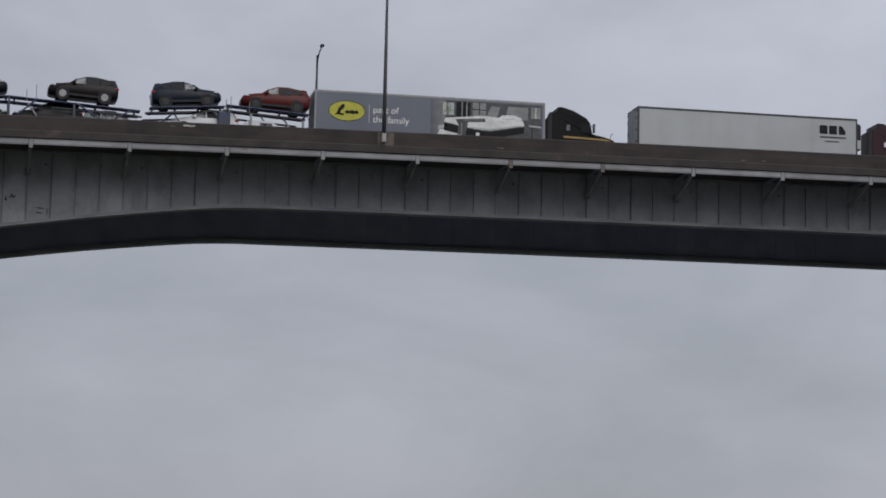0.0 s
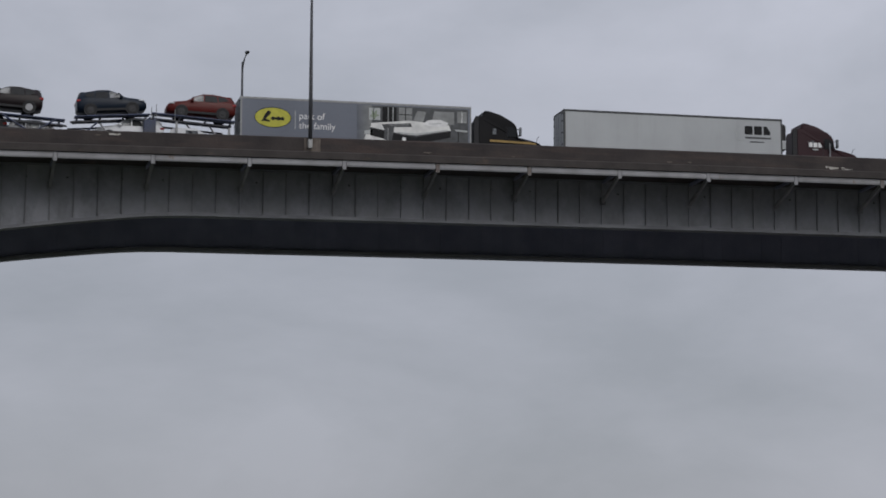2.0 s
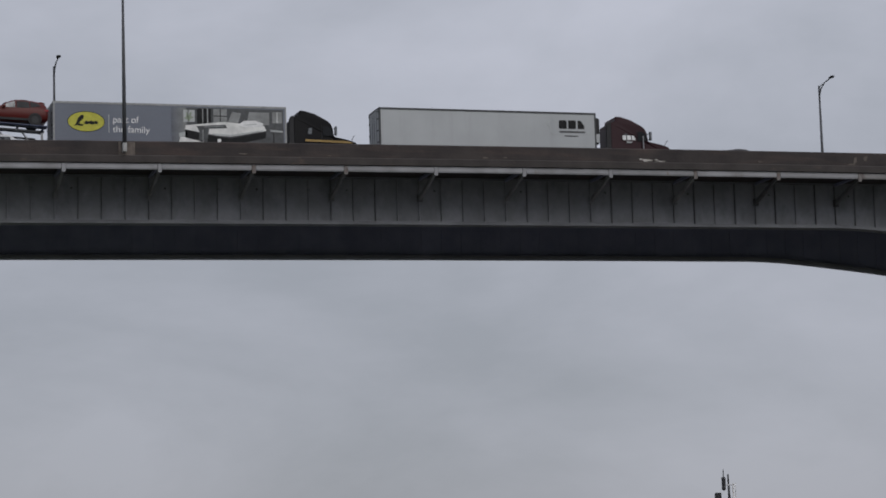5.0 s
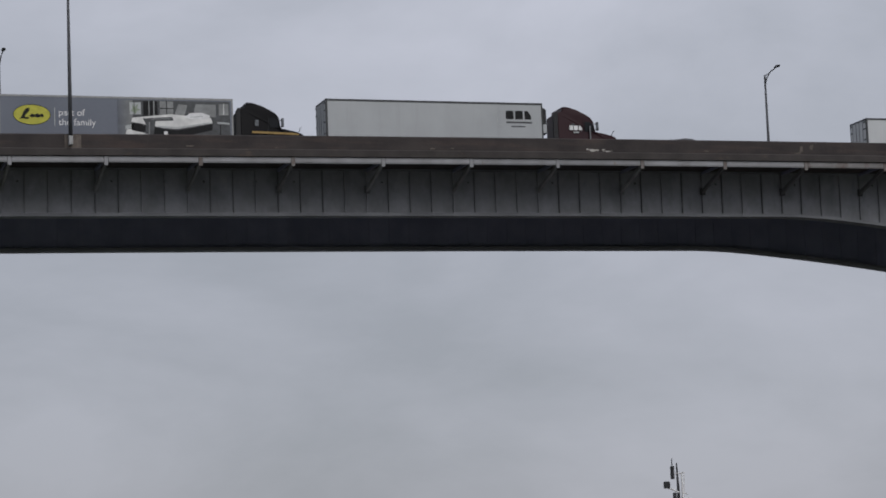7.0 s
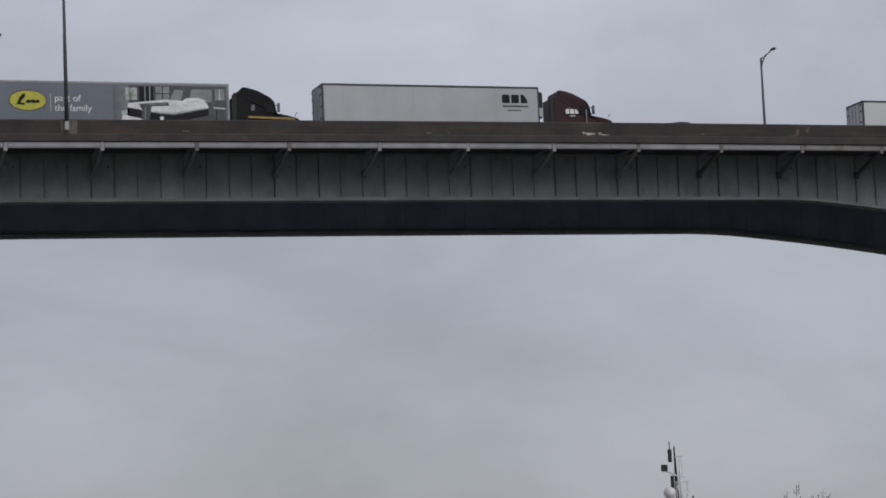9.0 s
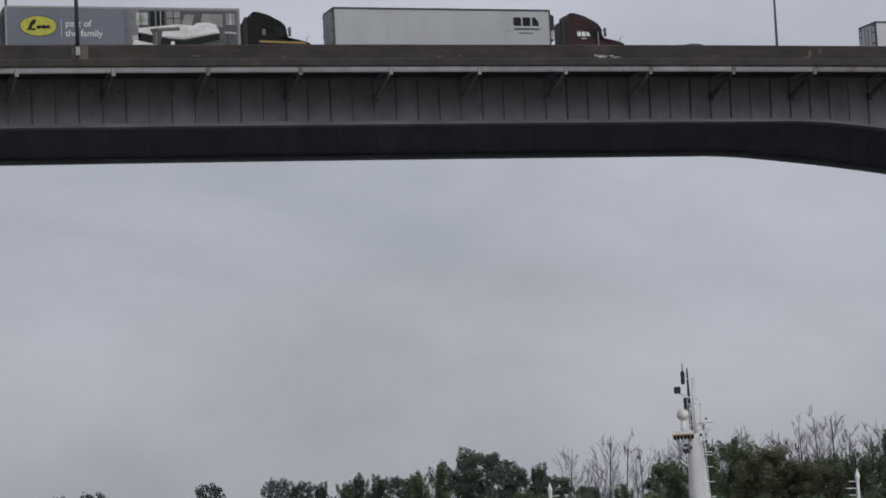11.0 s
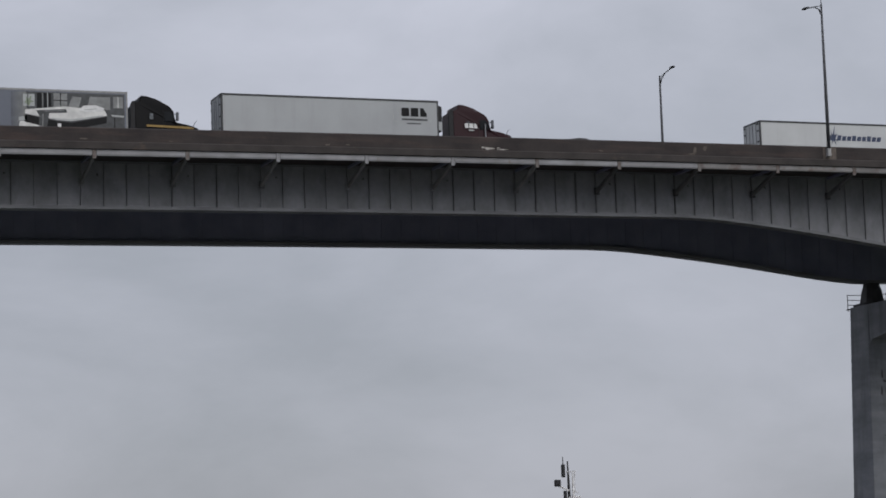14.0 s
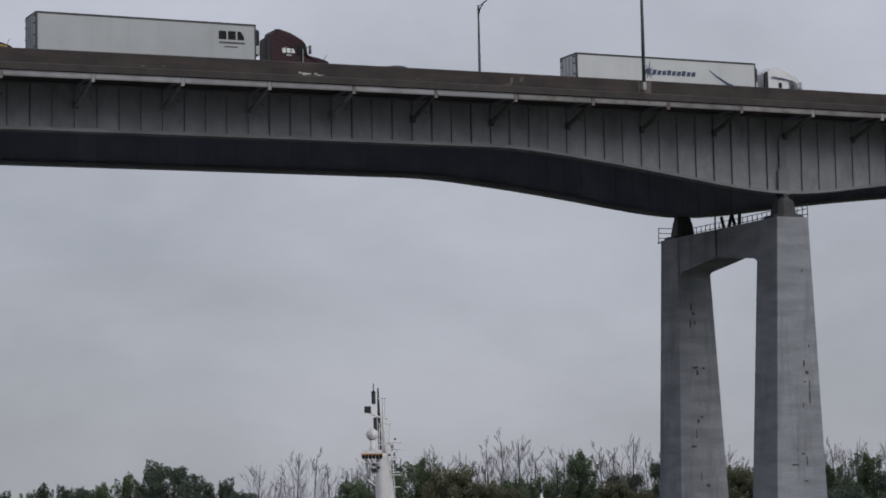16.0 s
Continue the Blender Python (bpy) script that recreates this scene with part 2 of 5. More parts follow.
def disc(bm, centre, radius, y0, y1, sides=20, inner=0.0):
    """A wheel-like ring or disc about the y axis."""
    x, z = centre
    rings = []
    for r, y in ((radius, y0), (radius, y1)) if not inner else ((inner, y0), (radius, y0), (radius, y1), (inner, y1)):
        rings.append([bm.verts.new((x + r * math.cos(2 * math.pi * k / sides), y, z + r * math.sin(2 * math.pi * k / sides))) for k in range(sides)])
    loop = list(zip(rings, rings[1:] + ([rings[0]] if inner else [])))
    faces = []
    for r, s in loop:
        for k in range(sides):
            if r is not s:
                faces.append(bm.faces.new((r[k], r[(k + 1) % sides], s[(k + 1) % sides], s[k])))
    if not inner:
        faces += [bm.faces.new(rings[0]), bm.faces.new(rings[-1][::-1])]
    bmesh.ops.recalc_face_normals(bm, faces=faces)
    return bm


# ---- ground and water ----
def ground_height(x, y):
    bank = 4.0
    canal_west, canal_east = 2.0, 70.0
    if y > 292:
        canal_east += 230 * min(1, (y - 292) / 40)
        canal_west -= 60 * min(1, (y - 292) / 120)
    inside = min(x - canal_west, canal_east - x)
    if y > 1150:
        inside = min(inside, 1165 - y)
    h = bank + 0.6 * noise.noise((x * 0.02, y * 0.02, 0))
    if x < 2:
        h += 4.3 * max(0, min(1, (-4 - x) / 6)) * max(0, min(1, (60 - y) / 40))
    return h if inside < 0 else max(-3.0, h - inside * 1.6)


gx = sorted({*range(-3000, -200, 400), *range(-200, 120, 6), *range(120, 400, 20), *range(400, 4000, 400), 2, 4, 6, 68, 70})
gy = sorted({*range(-3000, -260, 400), *range(-260, 280, 20), *range(280, 470, 6), *range(470, 1140, 60), *range(1140, 1200, 8), *range(1200, 4400, 400)})
bm = bmesh.new()
grid = [[bm.verts.new((x, y, ground_height(x, y))) for y in gy] for x in gx]
for a, b in zip(grid, grid[1:]):
    for j in range(len(gy) - 1):
        bm.faces.new((a[j], b[j], b[j + 1], a[j + 1]))
tagged(part("ground", bm, SOIL, smooth=True), "rough green grassy canal banks reaching the horizon", "ground", kind="structure")
bm = bmesh.new()
bmesh.ops.create_grid(bm, x_segments=2, y_segments=2, size=1600)
w = part("water", bm, WATER)
w.location = (0, 300, 0)
tagged(w, "calm grey canal water between green banks", "water", kind="structure")


# ---- the bridge ----
def deck_line(x):
    return 38.41 + 0.00717 * (x - 27) - 0.0000757 * (x - 27) ** 2


BAY = 6.1
PIERS = (-27.6, 79.1)
HAUNCH = ((0, -5.4), (3, -5.2), (7.8, -4.55), (13.9, -3.67), (19.8, -3.0), (22.4, -2.74), (30, -2.76), (400, -2.78))


def girder_foot(x):
    d = min(abs(x - p) for p in PIERS)
    return float(np.interp(d, [a for a, _ in HAUNCH], [b for _, b in HAUNCH]))


def girder_line(x):
    return sum(girder_foot(x + s) for s in (-2, -1, 0, 1, 2)) / 5


soft_foot = girder_line
XS = [-79.3 + 1.525 * i for i in range(0, 145)]
bridge = thing("highway_bridge", pose(0, 0, 0), "grey steel girder highway bridge with stained brown parapets", "bridge")
part("deck_slab", sweep([(-0.06, 0.32), (-0.06, 0.74), (0.0, 0.80), (24.0, 0.80), (24.06, 0.74), (24.06, 0.32), (19.6, 0.22), (3.8, 0.22)], XS[::4], deck_line), SLAB, bridge,
     "weathered concrete deck slab edge")
part("road_surface", sweep([(0.4, 0.805), (23.6, 0.805), (23.6, 0.835), (0.4, 0.835)], XS[::4], deck_line), ASPHALT, bridge, "grey asphalt road surface")
for name, a, b in (("near", 0.06, 0.40), ("far", 23.94, 23.60)):
    part("parapet", sweep([(a, 0.80), (a, 1.66), (a + (b - a) * 0.15, 1.72), (a + (b - a) * 0.85, 1.72), (b, 1.60), (b, 0.80)], XS[::4], deck_line), PARAPET, bridge,
         "brown-stained concrete parapet")


def girder(y, side, panel_material, deeper=0.0):
    """One plate girder: flanges, and a web of panels between upright stiffeners on the side given."""
    def soft_foot(x):
        return girder_line(x) - deeper * min(1, max(0, 1 - (-2.8 - girder_line(x)) / 1.5))

    g = part("girder", sweep([(y - 0.5, lambda x: soft_foot(x) - 0.22), (y + 0.5, lambda x: soft_foot(x) - 0.22), (y + 0.5, soft_foot), (y - 0.5, soft_foot)], XS, deck_line), FLANGE, bridge,
             "steel girder with a bottom flange")
    part("top_flange", sweep([(y - 0.4, 0.14), (y + 0.4, 0.14), (y + 0.4, 0.215), (y - 0.4, 0.215)], XS[::4], deck_line), FLANGE, g)
    for a, b in zip(XS, XS[1:]):
        bm = bmesh.new()
        ya, yb = y - 0.02, y + 0.02
        za, zb = deck_line(a) + soft_foot(a) - 0.02, deck_line(b) + soft_foot(b) - 0.02
        ta, tb = deck_line(a) + 0.15, deck_line(b) + 0.15
        a2, b2 = a + 0.004, b - 0.004
        bow = random.uniform(-0.012, 0.012) * side
        v = [bm.verts.new(p) for p in ((a2, ya, za), (b2, ya, zb), (b2, ya, tb), (a2, ya, ta), (a2, yb, za), (b2, yb, zb), (b2, yb, tb), (a2, yb, ta),
                                       ((a + b) / 2, (ya if side < 0 else yb) + bow, (za + zb + ta + tb) / 4))]
        front, back = ((0, 1, 2, 3), (7, 6, 5, 4)) if side < 0 else ((7, 6, 5, 4), (0, 1, 2, 3))
        for i in range(4):
            bm.faces.new((v[front[i]], v[front[(i + 1) % 4]], v[8]))
        bm.faces.new([v[i] for i in back])
        for q in ((4, 5, 1, 0), (3, 2, 6, 7), (0, 3, 7, 4), (1, 5, 6, 2)):
            bm.faces.new([v[i] for i in q])
        part("web_panel", bm, panel_material, g)
    for i, x in enumerate(XS[1:-1], 1):
        z0, z1 = deck_line(x) + soft_foot(x), deck_line(x) + 0.13
        s = side
        wide, deep = (0.03, 0.15) if panel_material is WEB else (0.02, 0.05)
        part("stiffener", boxes((x - wide, x + wide, min(y + s * 0.021, y + s * deep), max(y + s * 0.021, y + s * deep), z0, z1)), RIB if panel_material is WEB else INNER, g)
    return g


near_girder = girder(4.3, -1, WEB)
girder(19.6, -1, INNER, 0.12)

# cantilever brackets under the deck edge, and the pale edge beam between them
for i in range(-13, 24):
    x = BAY * i
    z = deck_line(x)
    for y0, s in ((0.0, 1), (24.0, -1)):
        yw = 4.3 if s > 0 else 19.6
        yo, yi = y0 + s * 0.05, y0 + s * 0.26
        br = part("bracket", boxes((x - 0.13, x + 0.13, min(yo, yi), max(yo, yi), z - 0.30, z + 0.30), bevel=0.02), RUSTY if i in (2, 3, 7, 8, 9, 10, 11, 12) else BEAM, bridge, "steel cantilever bracket with a pale or rusty end")
        bm = bmesh.new()
        w0, w1 = y0 + s * 0.3, yw - s * 0.24
        vs = [bm.verts.new((x + dx, yy, z + zz)) for dx in (-0.09, 0.09) for yy, zz in ((w0, -0.22), (w0, 0.02), (w1, -1.02), (w1, -1.30))]
        for q in ((0, 1, 2, 3), (7, 6, 5, 4), (0, 4, 5, 1), (1, 5, 6, 2), (2, 6, 7, 3), (3, 7, 4, 0)):
            bm.faces.new([vs[k] for k in q])
        bmesh.ops.recalc_face_normals(bm, faces=list(bm.faces))
        # from bracket 8 on, strut and gusset colours are darkened as deck shade
        part("strut", bm, SHADED_STRUT if i >= 8 else STRUT, br)
        part("top_beam", boxes((x - 0.07, x + 0.07, min(w0, w1), max(w0, w1), z + 0.03, z + 0.21)), INNER, br)
        part("gusset", boxes((x - 0.2, x + 0.2, min(w1, w1 + s * 0.04), max(w1, w1 + s * 0.04), z - 1.42, z - 0.92)), SPALL_AND_SHADE if i >= 8 else RIB, br)
        if i < 23:
            xa, xb = x + 0.15, x + BAY - 0.15
            sag = random.uniform(-0.012, 0.012)
            bm = sweep([(y0 + s * 0.08, -0.10 + sag), (y0 + s * 0.05, 0.0 + sag), (y0 + s * 0.08, 0.29), (y0 + s * 0.22, 0.29), (y0 + s * 0.22, -0.10 + sag)], [xa, (xa + xb) / 2, xb], deck_line)
            part("edge_beam", bm, WORN_BEAM if i >= 9 else BEAM, bridge, "worn rust-stained steel edge beam" if i >= 9 else "pale steel edge beam")

# pale repairs, bare concrete by the lamp bases, and rust marks
def blotch(name, x, z, w, h, y, mat, parent, seed, label=""):
    r = random.Random(seed)
    bm = bmesh.new()
    ring = []
    for k in range(14):
        a = 2 * math.pi * k / 14
        q = r.uniform(0.35, 1.2)
        ring.append((x + w / 2 * q * math.copysign(abs(math.cos(a)) ** 0.85, math.cos(a)), z + h / 2 * q * math.copysign(abs(math.sin(a)) ** 0.85, math.sin(a))))
    front = [bm.verts.new((a, y - 0.008, b)) for a, b in ring]
    back = [bm.verts.new((a, y + 0.01, b)) for a, b in ring]
    bm.faces.new(front)
    for k in range(14):
        bm.faces.new((front[k], back[k], back[(k + 1) % 14], front[(k + 1) % 14]))
    bmesh.ops.recalc_face_normals(bm, faces=list(bm.faces))
    return part(name, bm, mat, parent, label)


for k, (x, h, w, t, mat) in enumerate(((39.2, 0.93, 0.8, 0.2, WHITE_MARK), (40.2, 0.87, 0.9, 0.08, WHITE_MARK), (38.8, 0.98, 0.3, 0.16, WHITE_MARK), (39.9, 0.98, 0.4, 0.07, WHITE_MARK), (-8.4, 1.5, 1.0, 0.2, WHITE_MARK), (-9.6, 1.42, 0.5, 0.08, BARE),
                                       (11.5, 0.98, 0.6, 0.12, BARE), (17.2, 0.9, 0.35, 0.1, BARE), (27.8, 0.92, 0.4, 0.12, BARE), (29.2, 0.95, 0.35, 0.1, BARE), (47.5, 0.95, 0.5, 0.1, BARE),
                                       (54.6, 1.15, 0.3, 0.6, BARE), (55.4, 1.35, 0.35, 0.5, BARE), (54.3, 0.9, 0.9, 0.12, BARE))):
    blotch("repair_patch", x, deck_line(x) + h, w, t, 0.058 if h > 0.8 else -0.062, mat, bridge, k, "pale patch on the parapet")
for k, (x, h, w, t) in enumerate(((-19.2, -2.75, 0.5, 0.34), (-19.6, -2.9, 0.2, 0.3), (-17.4, -3.45, 0.9, 0.14), (-17.5, -3.75, 0.6, 0.12), (-17.0, -3.6, 0.14, 0.5))):
    blotch("rust_mark", x, deck_line(x) + h, w, t, 4.272, SPALL_AND_SHADE, near_girder, 40 + k, "dark rust mark on the web")
for k in range(-3, 15):
    for s in (1.1, 4.6):
        x = BAY * k + s
        blotch("drain_hole", x, deck_line(x) - 0.62, 0.17, 0.17, 4.27, SPALL_AND_SHADE, near_girder, 90 + k, "small dark drain hole")


# ---- street lamps on the parapets ----
def lamp(x, y, face, finial):
    z = deck_line(x) + 0.95
    e = thing("street_lamp", pose(x, y, z - (0 if face > 0 else 0.3), 0, 0, 0 if face > 0 else 180), "tall grey steel street lamp on the bridge parapet", "street lamp", "lamps along the bridge")
    part("pole", tubes((((0, 0, 0.5), (0, 0, 4), (0, 0, 11.05)), (0.135, 0.12, 0.07)), sides=10), POLE, e, smooth=True)
    part("pole_base", boxes((-0.13, 0.13, -0.13, 0.235, 0.0, 0.6), bevel=0.03), POLE_BASE, e, "pale metal pole base")
    part("base_plate", boxes((-0.35, 0.7, 0.232, 0.252, -0.16, 0.7)), BARE, e, "bare concrete patch behind the base")
    part("arm", tubes((((0, 0, 10.2), (0, 0.35, 10.75), (0, 1.1, 11.1), (0, 2.0, 11.2)), (0.05, 0.05, 0.045, 0.04)),
                      (((0, 0, 10.95), (0, 0.6, 11.02), (0, 1.1, 11.1)), 0.03)), POLE, e)
    bm = bmesh.new()
    ring = []
    for yy, r, h in ((1.85, 0.05, 0.04), (2.1, 0.13, 0.08), (2.5, 0.17, 0.1), (2.72, 0.1, 0.05)):
        ring.append([bm.verts.new((r * math.cos(a), yy, 11.22 + 0.02 * yy + h * math.sin(a))) for a in [2 * math.pi * k / 10 for k in range(10)]])
    for a, b in zip(ring, ring[1:]):
        for k in range(10):
            bm.faces.new((a[k], a[(k + 1) % 10], b[(k + 1) % 10], b[k]))
    bm.faces.new(ring[0])
    bm.faces.new(ring[-1])
    bmesh.ops.recalc_face_normals(bm, faces=list(bm.faces))
    part("lamp_head", bm, DARK_STEEL, e, "dark cobra lamp head", smooth=True)
    if finial:
        part("finial", tubes((((0, 0, 11.05), (0, 0, 12.05)), (0.035, 0.012))), POLE, e)
    return e


lamp(3.83, -0.2, 1, True)
lamp(65.0, -0.2, 1, True)
lamp(2.85, 24.2, -1, False)
lamp(63.65, 24.2, -1, False)


# ---- piers ----
def pier(px, detail):
    e = thing("bridge_pier", pose(px, 0, 0), "tall grey concrete portal pier with stained tapered columns", "bridge pier", "piers of the bridge")
    foot, cap_foot, cap_top = 2.0, 28.4, 31.2

    def column(ya, yb, inner_first):
        """ya, yb at the cap; the inner face leans towards the portal's middle, the two x faces spread downwards."""
        bm = bmesh.new()
        levels = [cap_top, 30.0, cap_foot]
        z = cap_foot - 4.3
        while z > foot + 1:
            levels.append(z)
            z -= 5.9
        levels.append(foot)
        rings = []
        for n, z in enumerate(levels):
            s = (cap_top - z) * 0.039
            t = max(0, cap_foot - z) * 0.033
            a, b = (ya - t, yb) if inner_first else (ya, yb + t)
            hw = 1.36 + s
            joint = 3 <= n < len(levels) - 1
            for dz, inset in (((0.03, 0), (0.012, 0.008), (-0.012, 0.008), (-0.03, 0)) if joint else ((0, 0),)):
                rings.append([(-hw + inset, a + inset, z + dz), (hw - inset, a + inset, z + dz), (hw - inset, b - inset, z + dz), (-hw + inset, b - inset, z + dz)])
        vv = [[bm.verts.new(p) for p in r] for r in rings]
        for r, s in zip(vv, vv[1:]):
            for k in range(4):
                bm.faces.new((r[k], r[(k + 1) % 4], s[(k + 1) % 4], s[k]))
        bm.faces.new(vv[0])
        bm.faces.new(vv[-1][::-1])
        bmesh.ops.recalc_face_normals(bm, faces=list(bm.faces))
        bmesh.ops.bevel(bm, geom=[ed for ed in bm.edges if abs(ed.verts[0].co.z - ed.verts[1].co.z) > 0.5], offset=0.05, segments=1, affect="EDGES")
        return part("column", bm, CONCRETE, e, "tapered concrete column with dark stains")

    near_column = column(3.0, 5.9, False)
    far_column = column(17.75, 20.6, True)
    cap = part("cap_beam", prism([(5.9, cap_top - 0.006), (17.75, cap_top - 0.006), (17.75, cap_foot - 0.35), (17.4, cap_foot), (11.9, cap_foot + 0.65), (6.5, cap_foot), (5.9, cap_foot - 0.3)], -1.35, 1.35), CONCRETE, e)
    # the outline above runs along y: turn it into place
    cap.data.transform(Matrix(((0, 1, 0, 0), (1, 0, 0, 0), (0, 0, 1, 0), (0, 0, 0, 1))))
    cap.data.flip_normals()
    part("footing", boxes((-4.5, 4.5, 0.5, 23.5, 1.0, 3.3), bevel=0.1), CONCRETE, e)
    for y in (4.3, 19.4):
        top = deck_line(px) + soft_foot(px) - 0.225
        neck = 0.23 if y < 10 else 0.6
        bm = bmesh.new()
        rings = []
        for z, hx, hy in ((cap_top, 1.27, 1.3), (cap_top + 0.2, 1.27, 1.3), (cap_top + 0.22, 0.84, 0.9), (cap_top + 0.4, 0.8, 0.85), (top - 0.55, 0.66, 0.72), (top - 0.25, neck, 0.5), (top - 0.15, neck, 0.5), (top, 0.55, 0.5)):
            rings.append([bm.verts.new((hx * cx, y + hy * cy, z)) for cx, cy in ((-1, -0.6), (-0.6, -1), (0.6, -1), (1, -0.6), (1, 0.6), (0.6, 1), (-0.6, 1), (-1, 0.6))])
        for r, s in zip(rings, rings[1:]):
            for k in range(8):
                bm.faces.new((r[k], r[(k + 1) % 8], s[(k + 1) % 8], s[k]))
        bm.faces.new(rings[0][::-1])
        bm.faces.new(rings[-1])
        bmesh.ops.recalc_face_normals(bm, faces=list(bm.faces))
        part("bearing", bm, BEARING, e, "dark steel bearing pedestal")
    part('bearing_stiffener', boxes((-0.3, 0.3, 4.06, 4.13, deck_line(px) + soft_foot(px) + 0.001, deck_line(px) - 1.2), (-0.5, 0.5, 4.0, 4.058, deck_line(px) + soft_foot(px) + 0.001, deck_line(px) - 3.6)), RIB, e)
    zt = deck_line(px) + soft_foot(px)
    for y, d in ((10.6, 0.0), (11.2, 0.5), (12.3, -0.5), (12.9, 0.4)):
        part("brace", tubes((((0, y, cap_top), (0, y + d, cap_top + 1.15)), 0.13), sides=6), DARK_STEEL, e)
    if detail:
        part("drain_pipe", tubes((((-1.42, 11.9, cap_foot + 0.65), (-1.42, 11.9, cap_top + 1.3)), 0.06), sides=6), RAIL_STEEL, e)
        rail = part("railing", tubes(*[(((1.5, 3.3, cap_top + h), (1.5, 21.2, cap_top + h)), 0.03) for h in (0.3, 0.7, 1.1)],
                                     *[(((-1.2, 21.2, cap_top + h), (1.5, 21.2, cap_top + h)), 0.03) for h in (0.3, 0.7, 1.1)], sides=5), RAIL_STEEL, e, "thin weathered maintenance railing")
        first = part("post", tubes((((0, 0, -0.2), (0, 0, 1.12)), 0.035), sides=5), RAIL_STEEL, rail)
        first.location = (-1.2, 21.2, cap_top)
        share("post", first.data, rail, pose(0.2, 21.2, cap_top))
        for k in range(26):
            share("post", first.data, rail, pose(1.5, 3.3 + 17.9 * k / 25, cap_top))
        pieces("walkway", ((-1.3, 1.56, 20.62, 21.3, cap_top - 0.1, cap_top - 0.04),), DARK_STEEL, e)
        r = random.Random(5)
        for col, yf, marks in ((near_column, 2.985, ((0.6, 27.2, .14, .16), (0.5, 20.3, .16, .3), (0.75, 19.6, .22, .2), (0.95, 18.7, .14, .6), (0.95, 17.8, .1, .9), (0.55, 18.9, .2, .12), (0.35, 17.2, .1, .3), (1.0, 21.6, .1, .2), (0.2, 13.6, .4, .2), (0.5, 13.0, .16, .4), (-0.5, 12.8, .5, .12), (-0.3, 13.9, .12, .12), (0.4, 11.6, .3, .15))),
                               (far_column, 17.2, ((-.5, 25.6, .2, .5), (-.3, 25.1, .3, .3), (-.6, 24.3, .12, .5), (-.2, 24.4, .16, .2), (-.4, 20.8, .5, .2), (-.15, 20.4, .3, .26), (.4, 20.8, .25, .12), (-.3, 16.6, .2, .4), (-.5, 15.6, .1, .9), (.05, 16.9, .4, .2), (-.8, 14.6, .5, .16), (-.2, 12.2, .12, .6), (0.3, 11.5, .5, .2)))):
            for k, (x, z, wd, ht) in enumerate(marks):
                lean = 0.0 if yf < 5 else (cap_foot - z) * 0.033
                b = blotch("spall_mark", x, z, wd * r.uniform(0.8, 1.7), ht * r.uniform(1.0, 1.9), (17.745 - lean if yf > 5 else 2.992), SPALL_AND_SHADE, col, int(yf) * 31 + k, "dark spalled mark")
    return e


pier(79.1, True)
pier(-27.6, False)


# ---- vehicles on the bridge ----
def road(x):
    return deck_line(x) + 0.835


def paint(name, base, rough=0.32):
    m = material(name, base, tuple(c * 0.9 for c in base), rough=rough, size=0.7, fine=9, bump=0.0)
    m.node_tree.nodes["Principled BSDF"].inputs["Specular IOR Level"].default_value = 0.16
    return m


TYRE = material("tyre_rubber", (0.018, 0.018, 0.019), rough=0.9, size=4)
RIM = material("grey_alloy_rim", (0.32, 0.32, 0.33), rough=0.35, metal=0.6, size=4)
GLASS = material("dark_vehicle_glass", (0.012, 0.014, 0.017), rough=0.3, size=2, bump=0)
GLASS.node_tree.nodes["Principled BSDF"].inputs["Specular IOR Level"].default_value = 0.12
CLEAR = material("pale_vehicle_glass", (0.16, 0.172, 0.185), (0.012, 0.014, 0.017), rough=0.2, size=2.6, bump=0)
TRIM = material("black_plastic_trim", (0.013, 0.013, 0.015), rough=0.75, size=5, bump=0)
LIGHT = material("headlight_lens", (0.55, 0.56, 0.58), rough=0.15, size=4, bump=0)
TAIL = material("tail_light_lens", (0.25, 0.02, 0.02), rough=0.2, size=4, bump=0)
TRAILER_WHITE = material("trailer_white", (0.37, 0.385, 0.395), (0.335, 0.35, 0.36), rough=0.55, size=0.12, fine=0.6, bump=0.0,
                         streak=(0.29, 0.30, 0.305), streak_scale=(1.6, 1.6, 0.12), streak_at=(0.52, 0.95))
TRAILER_PALE = material("trailer_pale_white", (0.50, 0.515, 0.52), (0.46, 0.475, 0.48), rough=0.55, size=0.12, fine=0.6, bump=0.0,
                        streak=(0.40, 0.41, 0.41), streak_scale=(1.6, 1.6, 0.12), streak_at=(0.52, 0.95))
TRAILER_GREY = material("trailer_blue_grey", (0.118, 0.132, 0.165), (0.108, 0.12, 0.152), rough=0.55, size=0.3, bump=0.0)
ALUMINIUM = material("aluminium_rail", (0.24, 0.245, 0.25), rough=0.45, metal=0.5, size=3)
DARK_RAIL = material("dark_trailer_rail", (0.035, 0.038, 0.042), (0.025, 0.027, 0.03), rough=0.6, size=3)
INK = material("black_ink", (0.008, 0.008, 0.009), rough=0.9, size=3, bump=0)
PALE_INK = material("pale_grey_ink", (0.38, 0.40, 0.40), rough=0.6, size=3, bump=0)
WHITE_INK = material("white_ink", (0.72, 0.72, 0.72), rough=0.6, size=3, bump=0)
NAVY_INK = material("navy_ink", (0.03, 0.045, 0.10), rough=0.6, size=3, bump=0)
YELLOW_INK = material("yellow_ink", (0.46, 0.44, 0.045), rough=0.6, size=3, bump=0)
SHADOW_INK = material("charcoal_ink", (0.06, 0.065, 0.07), (0.04, 0.042, 0.045), rough=0.6, size=3, bump=0)
MID_INK = material("mid_grey_ink", (0.22, 0.23, 0.23), (0.16, 0.165, 0.165), rough=0.6, size=2, bump=0)
